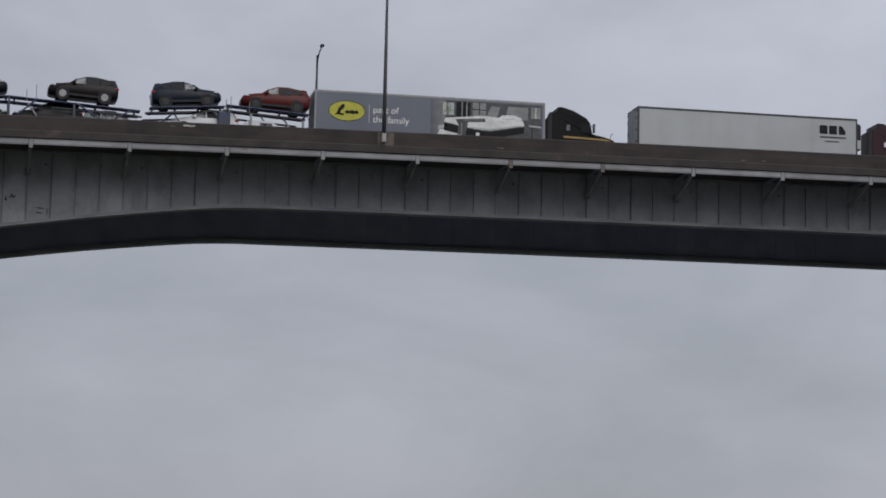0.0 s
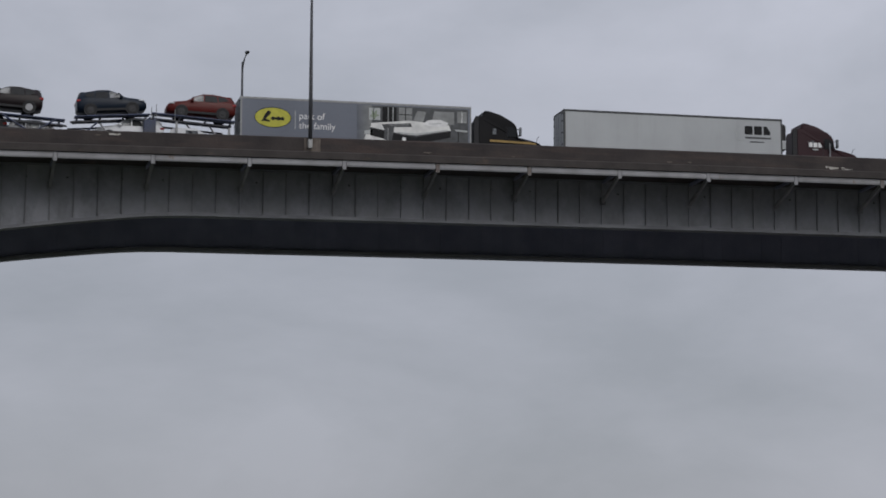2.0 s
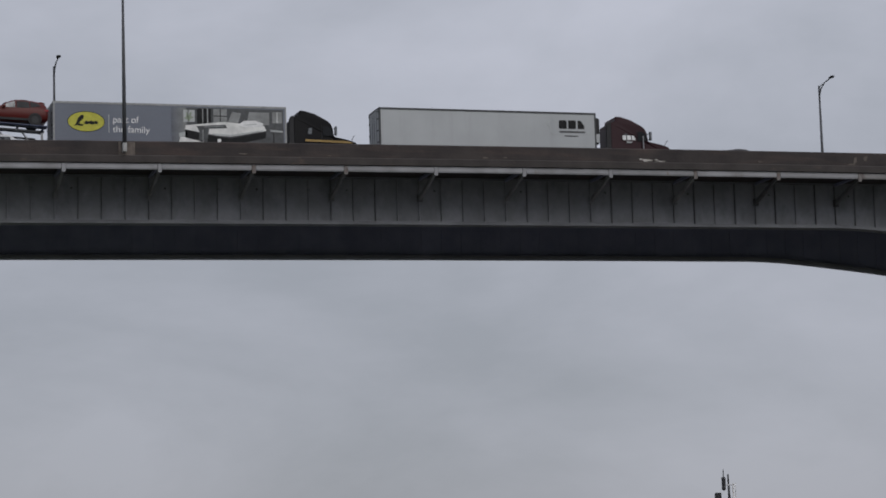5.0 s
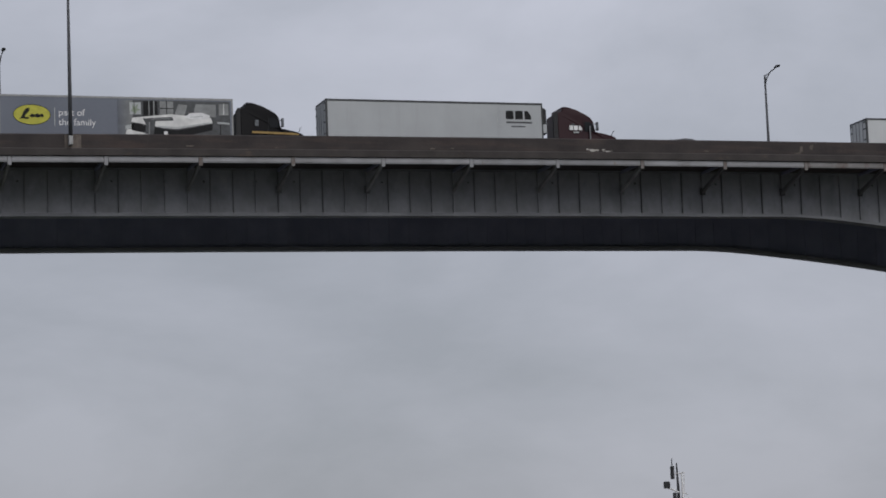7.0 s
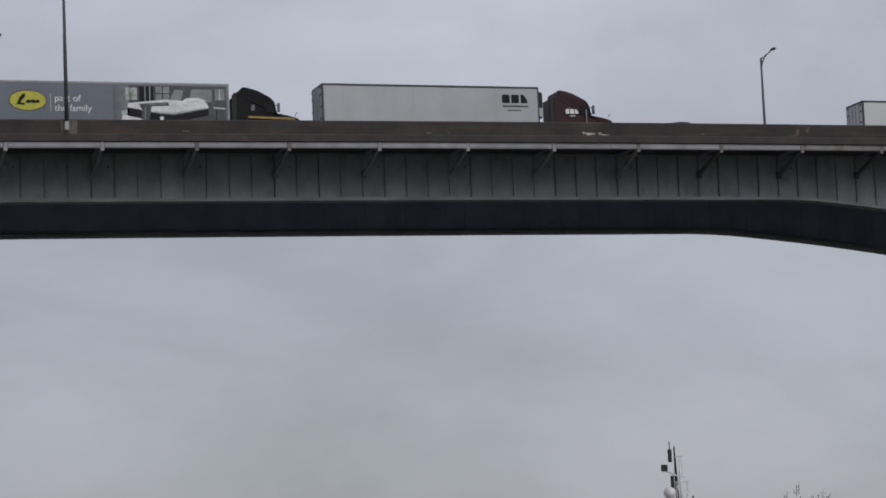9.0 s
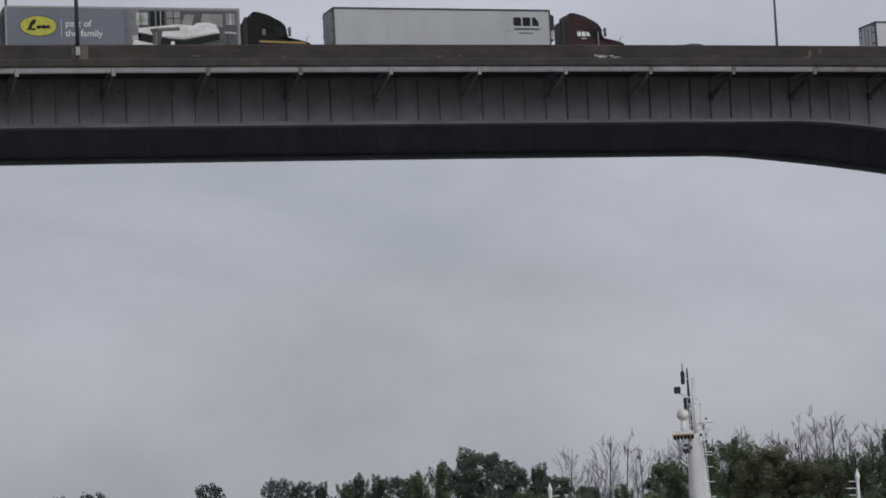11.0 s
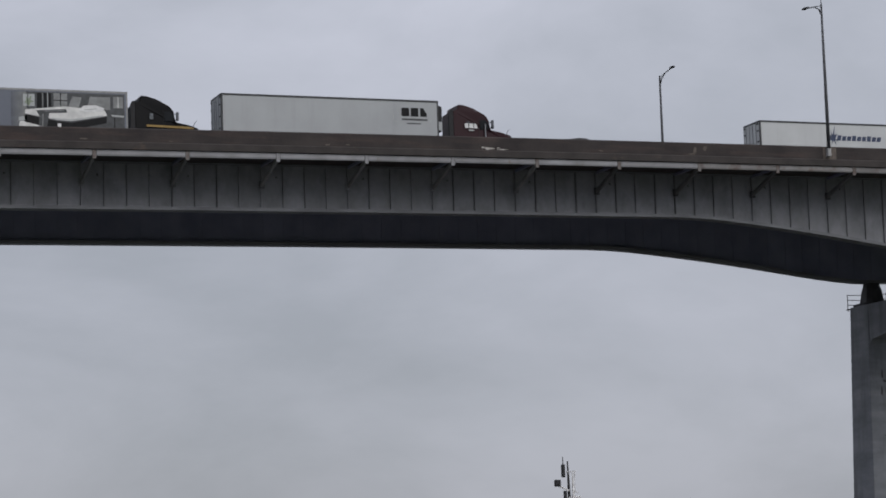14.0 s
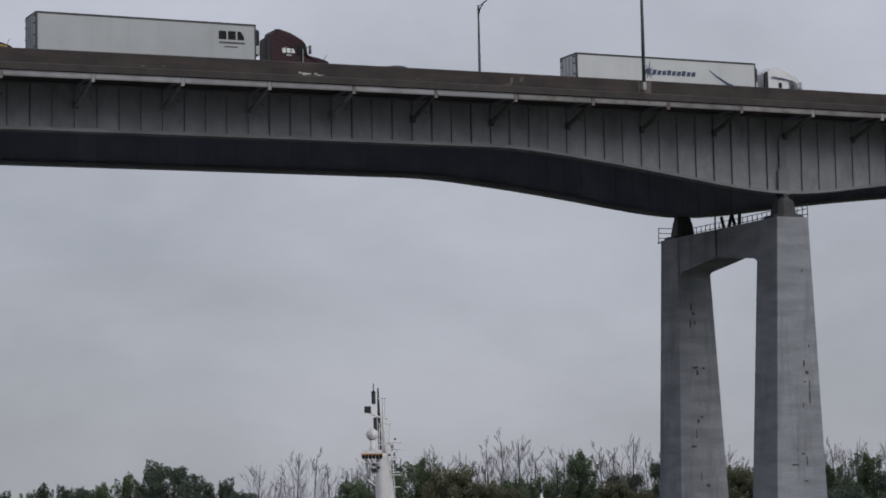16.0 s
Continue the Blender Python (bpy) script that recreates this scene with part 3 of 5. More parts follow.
LINEN_INK = material("linen_ink", (0.68, 0.68, 0.66), (0.52, 0.52, 0.51), rough=0.6, size=2, bump=0)


def wheel(parent, x, y, r, wide, out, rim_share=0.62):
    """A wheel whose outer side looks towards out (-1 or 1 along y)."""
    a, b = y - wide / 2, y + wide / 2
    w = part("wheel", disc(bmesh.new(), (x, r), r, a, b, 22, r * rim_share), TYRE, parent, "black rubber tyre on a grey rim")
    face = a + 0.05 if out < 0 else b - 0.05
    bm = disc(bmesh.new(), (x, r), r * rim_share, face - 0.04, face + 0.04, 18)
    disc(bm, (x, r), r * 0.2, face + out * 0.03, face + out * 0.08, 10)
    part("rim", bm, RIM, w)
    return w


def flat(points, y, depth=0.006):
    """A thin raised shape on a side that faces -y, its outline in x, z."""
    bm = bmesh.new()
    front = [bm.verts.new((x, y - depth, z)) for x, z in points]
    back = [bm.verts.new((x, y + depth, z)) for x, z in points]
    n = len(points)
    bm.faces.new(front)
    bm.faces.new(back[::-1])
    for i in range(n):
        bm.faces.new((front[(i + 1) % n], front[i], back[i], back[(i + 1) % n]))
    bmesh.ops.recalc_face_normals(bm, faces=list(bm.faces))
    return bm


def quad(x0, x1, z0, z1):
    return [(x0, z0), (x1, z0), (x1, z1), (x0, z1)]


def oval(x, z, rx, rz, n=28):
    return [(x + rx * math.cos(2 * math.pi * k / n), z + rz * math.sin(2 * math.pi * k / n)) for k in range(n)]


def lettering(words, x, z, size, y, mat, parent):
    cu = bpy.data.curves.new("lettering", "FONT")
    cu.body, cu.size, cu.extrude = words, size, 0.004
    tmp = bpy.data.objects.new("lettering", cu)
    scene.collection.objects.link(tmp)
    bpy.context.view_layer.update()
    me = bpy.data.meshes.new_from_object(tmp.evaluated_get(bpy.context.evaluated_depsgraph_get()))
    bpy.data.objects.remove(tmp)
    me.materials.clear()
    me.materials.append(mat)
    ob = new("lettering", me)
    ob.parent = parent
    ob.matrix_basis = pose(x, y, z, 90, 0, 0)
    return ob


def tractor(e, x, colour, round_nose, accents):
    """A sleeper tractor whose sleeper's back wall is at x; it heads to +x."""
    if round_nose:
        outline = [(x, 0.95), (x, 3.55), (x + 0.25, 3.9), (x + 1.0, 3.98), (x + 1.9, 3.72), (x + 2.55, 3.25), (x + 2.95, 2.75), (x + 3.3, 2.2), (x + 4.1, 1.95), (x + 4.6, 1.65), (x + 4.75, 1.1), (x + 4.7, 0.6), (x + 0.3, 0.6)]
        wind = [(x + 2.62, 3.14), (x + 2.94, 2.72), (x + 3.26, 2.2)]
    else:
        outline = [(x, 0.95), (x, 3.5), (x + 0.35, 3.62), (x + 0.4, 3.96), (x + 0.75, 3.95), (x + 1.5, 3.74), (x + 2.3, 3.28), (x + 2.55, 3.02), (x + 2.62, 2.84), (x + 2.72, 2.22), (x + 3.6, 2.05), (x + 4.25, 1.85), (x + 4.35, 1.2), (x + 4.3, 0.6), (x + 0.3, 0.6)]
        wind = [(x + 2.56, 2.99), (x + 2.63, 2.84), (x + 2.73, 2.24)]
    cab = part("cab", prism(outline, -1.2, 1.2, -1.08, 1.08, 3.3, bevel=0.05), colour, e, "glossy truck cab with a raised sleeper roof")
    part("windscreen", prism([(a + 0.03, z) for a, z in wind] + [(a - 0.05, z) for a, z in wind[::-1]], -1.0, 1.0), GLASS, cab)
    part("side_window", flat([(x + 1.95, 2.25), (x + 2.62, 2.25), (x + 2.55, 2.72), (x + 2.3, 2.9), (x + 1.95, 2.9)], -1.205), CLEAR if round_nose else GLASS, cab)
    part("sleeper_window", flat(quad(x + 0.95, x + 1.2, 2.35, 2.75), -1.205), GLASS if round_nose else CLEAR, cab)
    part("door_seam", flat(quad(x + 1.86, x + 1.885, 1.0, 3.0), -1.205, 0.003), TRIM, cab)
    pieces("side_fairing", ((x + 0.05, x + 1.8, -1.24, -1.202, 0.5, 1.1), (x + 0.05, x + 1.8, 1.202, 1.24, 0.5, 1.1)), colour if round_nose else accents, cab)
    part("roof_edge", prism([(x - 0.32, 1.6), (x - 0.32, 3.3), (x - 0.18, 3.55), (x - 0.01, 3.55), (x - 0.01, 1.6)], -1.18, -1.02), TRIM, cab, "dark side extender")
    for s in (-1, 1):
        mirror = part("mirror", boxes((x + 2.7, x + 2.85, s * 1.45 - 0.11, s * 1.45 + 0.11, 2.25, 2.85), bevel=0.03), CLEAR if not round_nose else colour, cab)
        for za, zb in ((2.75, 2.7), (2.3, 2.35)):
            part("mirror_arm", tubes((((x + 2.65, s * 1.15, za), (x + 2.77, s * 1.4, zb)), 0.025), sides=5), TRIM, mirror)
        part("hood_mirror", tubes((((x + 3.95, s * 1.0, 1.9), (x + 4.05, s * 1.15, 2.25), (x + 4.15, s * 1.2, 2.3)), 0.02), sides=5), TRIM, cab)
        part("headlight", boxes((x + 4.12, x + 4.5 if round_nose else x + 4.33, min(s * 0.8, s * 1.22), max(s * 0.8, s * 1.22), 1.1, 1.4), bevel=0.03), LIGHT, cab)
    part("grille", boxes((x + 4.6 if round_nose else x + 4.3, x + 4.78 if round_nose else x + 4.38, -0.6, 0.6, 0.8, 1.6)), RIM, cab)
    part("bumper", boxes((x + 4.3, x + 4.85 if round_nose else x + 4.5, -1.22, 1.22, 0.35, 0.75), bevel=0.05), colour, e)
    part("frame", boxes((x - 3.2, x + 4.3, -0.45, -0.3, 0.75, 1.0), (x - 3.2, x + 4.3, 0.3, 0.45, 0.75, 1.0), (x - 3.0, x - 0.4, -0.5, 0.5, 1.0, 1.1)), TRIM, e)
    for s in (-0.95, 0.95):
        part("fuel_tank", tubes((((x + 0.5, s, 0.75), (x + 1.9, s, 0.75)), 0.3), sides=14), RIM, e)
    for s in (-1, 1):
        wheel(e, x + 3.4, s * 1.05, 0.52, 0.3, s)
        for dx in (-1.2, -2.5):
            wheel(e, x + dx, s * 0.98, 0.52, 0.55, s)
    return cab


def trailer(e, colour, length=15.4, fridge=True, rail=None):
    z0, z1 = 1.15, 4.1
    rail = rail or ALUMINIUM
    body = part("trailer_body", boxes((0, length, -1.29, 1.29, z0, z1), bevel=0.025), colour, e, "long box trailer body")
    for s in (-1, 1):
        part("top_rail", boxes((0, length, min(s * 1.288, s * 1.31), max(s * 1.288, s * 1.31), z1 - 0.12, z1 + 0.012)), rail, body)
        part("bottom_rail", boxes((0, length, min(s * 1.288, s * 1.31), max(s * 1.288, s * 1.31), z0 - 0.03, z0 + 0.16)), ALUMINIUM, body)
        part("corner_post", boxes((length - 0.09, length + 0.012, min(s * 1.2, s * 1.312), max(s * 1.2, s * 1.312), z0, z1 + 0.01)), rail, body)
        part("rear_post", boxes((-0.02, 0.09, min(s * 1.2, s * 1.314), max(s * 1.2, s * 1.314), z0 - 0.05, z1 + 0.014)), rail, body)
        door = part("rear_door", boxes((-0.045, -0.002, min(s * 0.02, s * 1.18), max(s * 0.02, s * 1.18), z0 + 0.05, z1 - 0.15)), colour, body)
        for q in (0.25, 0.8):
            part("lock_rod", tubes((((-0.08, s * q, z0), (-0.08, s * q, z1 - 0.1)), 0.025), sides=5), ALUMINIUM, door)
        for zz in (1.7, 2.5, 3.3, 3.8):
            part("hinge", boxes((-0.075, -0.046, min(s * 0.9, s * 1.2), max(s * 0.9, s * 1.2), zz, zz + 0.1)), DARK_STEEL, door)
    part("header", boxes((-0.03, 0.05, -1.2, 1.2, z1 - 0.13, z1 + 0.005)), rail, body)
    part("chassis", boxes((0.3, 6.0, -0.5, 0.5, 0.8, 1.12), (length - 6.5, length - 0.8, -0.4, 0.4, 1.0, 1.12)), TRIM, e)
    pieces("landing_gear", ((length - 4.2, length - 4.0, -0.9, -0.75, 0.1, 1.12), (length - 4.2, length - 4.0, 0.75, 0.9, 0.1, 1.12)), TRIM, e)
    part("underrun_bar", boxes((0.0, 0.12, -1.1, 1.1, 0.5, 0.62), (0.0, 0.1, -0.6, -0.5, 0.5, 1.1), (0.0, 0.1, 0.5, 0.6, 0.5, 1.1)), TRIM, e)
    pieces("mud_flap", ((0.9, 0.92, -1.2, -0.6, 0.25, 1.1), (0.9, 0.92, 0.6, 1.2, 0.25, 1.1)), TRIM, e)
    for s in (-1, 1):
        for x in (1.7, 3.0):
            wheel(e, x, s * 0.98, 0.52, 0.55, s)
    if fridge:
        unit = part("cooling_unit", boxes((length + 0.013, length + 0.42, -1.0, 1.0, 2.0, 3.85), bevel=0.12), TRIM, e, "dark refrigeration unit")
        part("cooling_panel", boxes((length + 0.1, length + 0.36, -1.03, -1.0, 2.1, 2.7)), TRAILER_WHITE, unit)
    return body


LANE = 5.4
# the white box trailer behind a dark red tractor
e = thing("semi_truck", pose(21.75, LANE, road(32)), "white box trailer pulled by a dark red sleeper tractor", "truck", "trucks on the bridge")
body = trailer(e, TRAILER_WHITE, rail=DARK_RAIL)
RED_PAINT = paint("dark_red_truck_paint", (0.027, 0.0088, 0.0125), 0.45)
cab = tractor(e, 16.55, RED_PAINT, False, RED_PAINT)
y = -1.3
logo = part("company_mark", flat([(12.72, 3.02), (12.8, 2.96), (13.28, 2.96), (13.28, 3.5), (13.2, 3.55), (12.8, 3.55), (12.72, 3.48)], y), INK, body, "bold black company mark")
part("mark_bar", flat([(13.4, 2.96), (13.95, 2.96), (13.95, 3.55), (13.4, 3.55)], y), INK, logo)
part("mark_bar", flat([(14.08, 2.96), (14.55, 2.96), (14.55, 3.2), (14.3, 3.55), (14.08, 3.55)], y), INK, logo)
part("mark_bar", flat(quad(12.75, 14.6, 2.68, 2.8), y), SHADOW_INK, logo)
part("mark_bar", flat(quad(13.1, 14.1, 2.42, 2.5), y), SHADOW_INK, logo)
for pts in ([(11.75, 3.3), (12.1, 3.52), (12.6, 3.52), (12.6, 3.48), (12.12, 3.48), (11.82, 3.29)], [(11.75, 3.3), (11.82, 3.29), (12.1, 3.12), (12.1, 3.08)], [(12.1, 3.12), (12.1, 2.6), (12.14, 2.6), (12.14, 3.12)], [(12.1, 2.6), (12.7, 2.6), (12.7, 2.56), (12.1, 2.56)],
            [(14.6, 2.9), (14.95, 2.7), (14.6, 2.5), (14.6, 2.54), (14.88, 2.7), (14.6, 2.86)]):
    part("mark_outline", flat(pts, y), PALE_INK, logo)
part("cab_mark", flat(quad(17.37, 17.63, 2.3, 2.62), -1.21), WHITE_INK, cab)
part("cab_mark", flat(quad(17.7, 17.98, 2.3, 2.62), -1.21), WHITE_INK, cab)
part("cab_mark", flat([(18.05, 2.3), (18.3, 2.3), (18.3, 2.42), (18.18, 2.62), (18.05, 2.62)], -1.21), WHITE_INK, cab)
part("cab_mark", flat(quad(17.65, 18.05, 2.1, 2.2), -1.21), PALE_INK, cab)
part("exhaust", tubes((((18.85, -1.3, 1.0), (18.85, -1.3, 2.6)), 0.05)), RIM, cab)

# the grey picture trailer behind a black tractor
e = thing("semi_truck", pose(-0.05, LANE, road(10)), "blue-grey furniture trailer with a bedroom picture and black tractor", "truck", "trucks on the bridge")
body = trailer(e, TRAILER_GREY, fridge=False)
BLACK_PAINT = paint("black_truck_paint", (0.004, 0.004, 0.005), 0.6)
OCHRE_INK = material("ochre_ink", (0.30, 0.19, 0.05), rough=0.6, size=3, bump=0)
cab = tractor(e, 15.95, BLACK_PAINT, False, OCHRE_INK)
part("yellow_stripe", flat([(16.7, 2.0), (19.5, 1.93), (19.9, 1.86), (19.9, 1.78), (16.7, 1.86)], -1.21), OCHRE_INK, cab)
logo = part("company_mark", flat(oval(2.12, 2.8, 1.18, 0.64), y), YELLOW_INK, body, "yellow oval company mark")
part("mark_rim", flat([*oval(2.12, 2.8, 1.22, 0.68)], y + 0.005, 0.004), INK, logo)
part("mark_stroke", flat([(1.3, 2.5), (1.42, 2.62), (1.62, 3.05), (1.82, 3.25), (1.98, 3.2), (1.95, 3.02), (1.72, 2.78), (1.66, 2.66), (1.95, 2.6), (1.9, 2.5), (1.5, 2.54)], y - 0.008), INK, logo)
part("mark_stroke", flat([(1.95, 2.72), (2.12, 2.86), (2.3, 2.8), (2.48, 2.88), (2.62, 2.8), (2.78, 2.88), (2.9, 2.74), (2.84, 2.62), (2.66, 2.66), (2.5, 2.6), (2.3, 2.66), (2.1, 2.6)], y - 0.008), INK, logo)
part("divider_line", flat(quad(3.57, 3.62, 2.1, 3.28), y), PALE_INK, body)
lettering("part", 3.84, 2.78, 0.62, y - 0.004, WHITE_INK, body)
lettering("of", 5.04, 2.78, 0.62, y - 0.004, WHITE_INK, body)
lettering("the", 3.84, 2.14, 0.62, y - 0.004, WHITE_INK, body)
lettering("family", 4.83, 2.14, 0.62, y - 0.004, WHITE_INK, body)
# the bedroom picture: flat printed shapes, layer on layer
pic = part("printed_picture", flat(quad(8.7, 15.2, 1.35, 3.9), y), SHADOW_INK, body, "printed bedroom picture in greys")
for k in range(7):
    f = (k + 1) / 8
    fade = material("faded_ink", tuple(p + (q - p) * f for p, q in zip((0.085, 0.096, 0.123), (0.20, 0.205, 0.20))), rough=0.6, size=2, bump=0)
    part("faded_edge", flat(quad(7.7 + 0.145 * k, 7.7 + 0.145 * (k + 1), 1.35, 3.9), y), fade, pic)
LEAF_INK = material("leaf_green_ink", (0.16, 0.21, 0.13), (0.24, 0.27, 0.22), rough=0.6, size=5, bump=0)
layers = (
    (("rug", [(8.1, 1.36), (15.18, 1.36), (15.18, 1.62), (12.4, 1.58), (9.0, 1.95), (8.3, 1.95)], LINEN_INK),
     ("window", quad(8.5, 9.25, 2.95, 3.75), PALE_INK), ("curtain", quad(9.4, 10.35, 2.75, 3.85), INK), ("wall_panel", quad(10.5, 11.4, 2.95, 3.85), MID_INK),
     ("headboard", [(12.7, 2.85), (14.25, 2.85), (14.25, 3.7), (12.9, 3.7)], MID_INK), ("window", quad(14.45, 15.1, 3.0, 3.75), MID_INK)),
    (("plant", [(8.55, 3.2), (8.7, 3.3), (8.68, 3.6), (8.86, 3.42), (9.05, 3.66), (9.0, 3.35), (9.2, 3.25), (8.95, 3.15), (8.9, 2.97), (8.75, 3.1)], LEAF_INK), ("window_bar", quad(8.78, 8.83, 2.9, 3.75), SHADOW_INK), ("curtain_fold", quad(9.75, 9.82, 2.75, 3.85), MID_INK), ("curtain_fold", quad(10.08, 10.14, 2.75, 3.85), PALE_INK),
     ("window_bar", quad(10.92, 10.98, 2.95, 3.85), INK), ("window_bar", quad(10.5, 11.4, 3.35, 3.41), INK), ("window_bar", quad(14.75, 14.8, 3.0, 3.75), LINEN_INK),
     ("side_table", [(14.3, 2.55), (15.15, 2.5), (15.15, 2.38), (14.35, 2.42)], PALE_INK), ("table_leg", quad(14.5, 14.56, 1.7, 2.42), INK), ("stool", [(8.2, 1.95), (8.75, 2.05), (8.75, 2.3), (8.2, 2.2)], PALE_INK),
     ("mattress_side", [(8.6, 2.4), (10.7, 2.0), (11.7, 1.93), (14.0, 2.4), (14.0, 1.98), (11.7, 1.46), (10.7, 1.46), (8.6, 1.9)], INK)),
    (("duvet", [(8.65, 2.72), (11.2, 3.0), (13.9, 2.8), (14.02, 2.46), (11.7, 2.03), (10.7, 2.08), (8.6, 2.45)], LINEN_INK),),
    (("cushion", [(11.45, 2.98), (12.15, 2.95), (12.35, 3.62), (11.75, 3.68)], MID_INK), ("pillow", [(12.1, 2.78), (12.5, 3.1), (13.3, 3.14), (13.85, 2.95), (13.75, 2.72), (12.8, 2.66)], WHITE_INK),
     ("duvet_fold", [(10.4, 2.2), (11.7, 2.14), (13.8, 2.5), (13.8, 2.44), (11.7, 2.06), (10.4, 2.12)], PALE_INK)),
    (("pillow_fold", [(12.5, 2.84), (13.4, 2.92), (13.4, 2.88), (12.5, 2.8)], PALE_INK), ("throw", [(9.35, 2.68), (11.3, 2.82), (11.4, 2.58), (10.2, 2.52), (10.05, 1.62), (9.5, 1.66), (9.55, 2.3)], SHADOW_INK)),
    (("throw_fold", [(9.75, 2.45), (9.83, 2.45), (9.8, 1.66), (9.74, 1.66)], MID_INK), ("throw_fold", [(9.9, 2.66), (11.2, 2.74), (11.2, 2.7), (9.9, 2.61)], MID_INK), ("tag", quad(10.75, 10.98, 1.62, 1.85), WHITE_INK)),
)
for depth, shapes in enumerate(layers):
    for what, pts, ink in shapes:
        part("printed_" + what, flat(pts, y - 0.009 - 0.004 * depth, 0.002), ink, pic)

# the white trailer with a sunburst mark behind a white tractor
e = thing("semi_truck", pose(63.6, 8.7, road(70)), "white box trailer with a navy sunburst and white tractor", "truck", "trucks on the bridge")
body = trailer(e, TRAILER_PALE, rail=DARK_RAIL)
WHITE_PAINT = paint("white_truck_paint", (0.62, 0.63, 0.64), 0.3)
cab = tractor(e, 16.6, WHITE_PAINT, True, WHITE_PAINT)
star = part("company_mark", flat([(6.05 + (0.2 if k % 2 else (0.75 if k % 4 == 0 else 0.5)) * math.cos(math.pi * k / 10 + 0.05), 2.98 + (0.2 if k % 2 else (1.0 if k == 4 else 0.55)) * math.sin(math.pi * k / 10 + 0.05)) for k in range(2, 20)], y), NAVY_INK, body, "navy sunburst company mark")
for k in range(9):
    a, b = 6.35 + 0.42 * k, 6.68 + 0.42 * k
    kind_of = k % 3
    pts = [(a, 2.78), (b, 2.78), (b + 0.1, 3.12 + 0.05 * (kind_of == 0)), (a + 0.1, 3.12 + 0.05 * (kind_of == 0))]
    part("mark_bar", flat(pts, y), NAVY_INK, star)
part("swoosh", flat([(11.2, 3.45), (12.0, 2.95), (12.9, 2.5), (14.0, 2.12), (15.2, 1.9), (15.2, 1.7), (13.9, 1.85), (12.8, 2.3), (11.9, 2.85)], y), NAVY_INK, body, "navy swoosh")
part("cab_swoosh", flat([(16.9, 3.2), (17.8, 3.12), (18.8, 2.95), (19.0, 2.85), (18.0, 2.98), (16.9, 3.1)], -1.21), NAVY_INK, cab)


# ---- sport utility cars ----
def suv(name, m, colour, label, group, light_glass=False, rim=None):
    """A five-door car, nose to +x, standing on z = 0."""
    e = thing(name, m, label, "car", group)
    L = 4.45
    # x, foot, belt, roof, half width at the belt, half width of the roof
    st = [(0.0, 0.46, 0.95, 0.99, 0.74, 0.62), (0.04, 0.36, 1.02, 1.14, 0.86, 0.66), (0.16, 0.31, 1.06, 1.36, 0.90, 0.64), (0.34, 0.28, 1.07, 1.54, 0.92, 0.63), (0.9, 0.27, 1.05, 1.62, 0.93, 0.65), (1.5, 0.26, 1.03, 1.66, 0.93, 0.67),
          (1.95, 0.26, 1.01, 1.66, 0.93, 0.67), (2.35, 0.26, 1.0, 1.59, 0.93, 0.66), (2.75, 0.26, 1.0, 1.41, 0.93, 0.66), (3.15, 0.27, 0.99, 1.16, 0.92, 0.73), (3.55, 0.27, 0.98, 1.09, 0.915, 0.76), (3.95, 0.27, 0.95, 1.03, 0.89, 0.73),
          (4.22, 0.28, 0.90, 0.96, 0.83, 0.66), (4.38, 0.32, 0.80, 0.86, 0.75, 0.58), (4.46, 0.42, 0.64, 0.69, 0.67, 0.52)]
    bm = bmesh.new()
    rings = []
    for x, f, b, r, h, t in st:
        half = [(h * 0.9, f), (h, f + 0.16), (h + 0.015, (f + b) / 2), (h - 0.02, b), (t + (h - t) * 0.12, r - 0.05), (t * 0.8, r)]
        pts = [(-w, z) for w, z in half] + [(w, z) for w, z in half[::-1]]
        rings.append([bm.verts.new((x, yy, z)) for yy, z in pts])
    for r, s in zip(rings, rings[1:]):
        for k in range(12):
            bm.faces.new((r[k], s[k], s[(k + 1) % 12], r[(k + 1) % 12]))
    bm.faces.new(rings[0])
    bm.faces.new(rings[-1][::-1])
    bmesh.ops.recalc_face_normals(bm, faces=list(bm.faces))
    body = part("body", bm, colour, e, smooth=True)

    def pane(pts, mat):
        """A pane on both flanks, leaning in with height."""
        for s in (-1, 1):
            b2 = bmesh.new()
            vv = [b2.verts.new((x, s * (0.93 - 0.24 * max(0, (z - 1.03) / 0.62)), z)) for x, z in pts]
            ww = [b2.verts.new((x, s * (0.87 - 0.24 * max(0, (z - 1.03) / 0.62)), z)) for x, z in pts]
            n = len(pts)
            b2.faces.new(vv)
            b2.faces.new(ww[::-1])
            for k in range(n):
                b2.faces.new((vv[k], ww[k], ww[(k + 1) % n], vv[(k + 1) % n]))
            bmesh.ops.recalc_face_normals(b2, faces=list(b2.faces))
            part("side_window", b2, mat, body)

    pane([(2.12, 1.09), (2.98, 1.09), (2.62, 1.38), (2.3, 1.50), (2.12, 1.53)], CLEAR if light_glass else GLASS)
    pane([(1.2, 1.11), (2.04, 1.09), (2.04, 1.54), (1.5, 1.55), (1.25, 1.53)], CLEAR if light_glass == 2 else GLASS)
    pane([(0.48, 1.27), (1.13, 1.13), (1.17, 1.52), (0.7, 1.47)], GLASS)
    part("windscreen", prism([(3.1, 1.14), (2.72, 1.46), (2.68, 1.44), (3.04, 1.12)], -0.66, 0.66), GLASS, body)
    part("rear_window", prism([(0.05, 1.17), (0.145, 1.36), (0.29, 1.49), (0.34, 1.46), (0.2, 1.32), (0.1, 1.14)], -0.58, 0.58), GLASS, body)
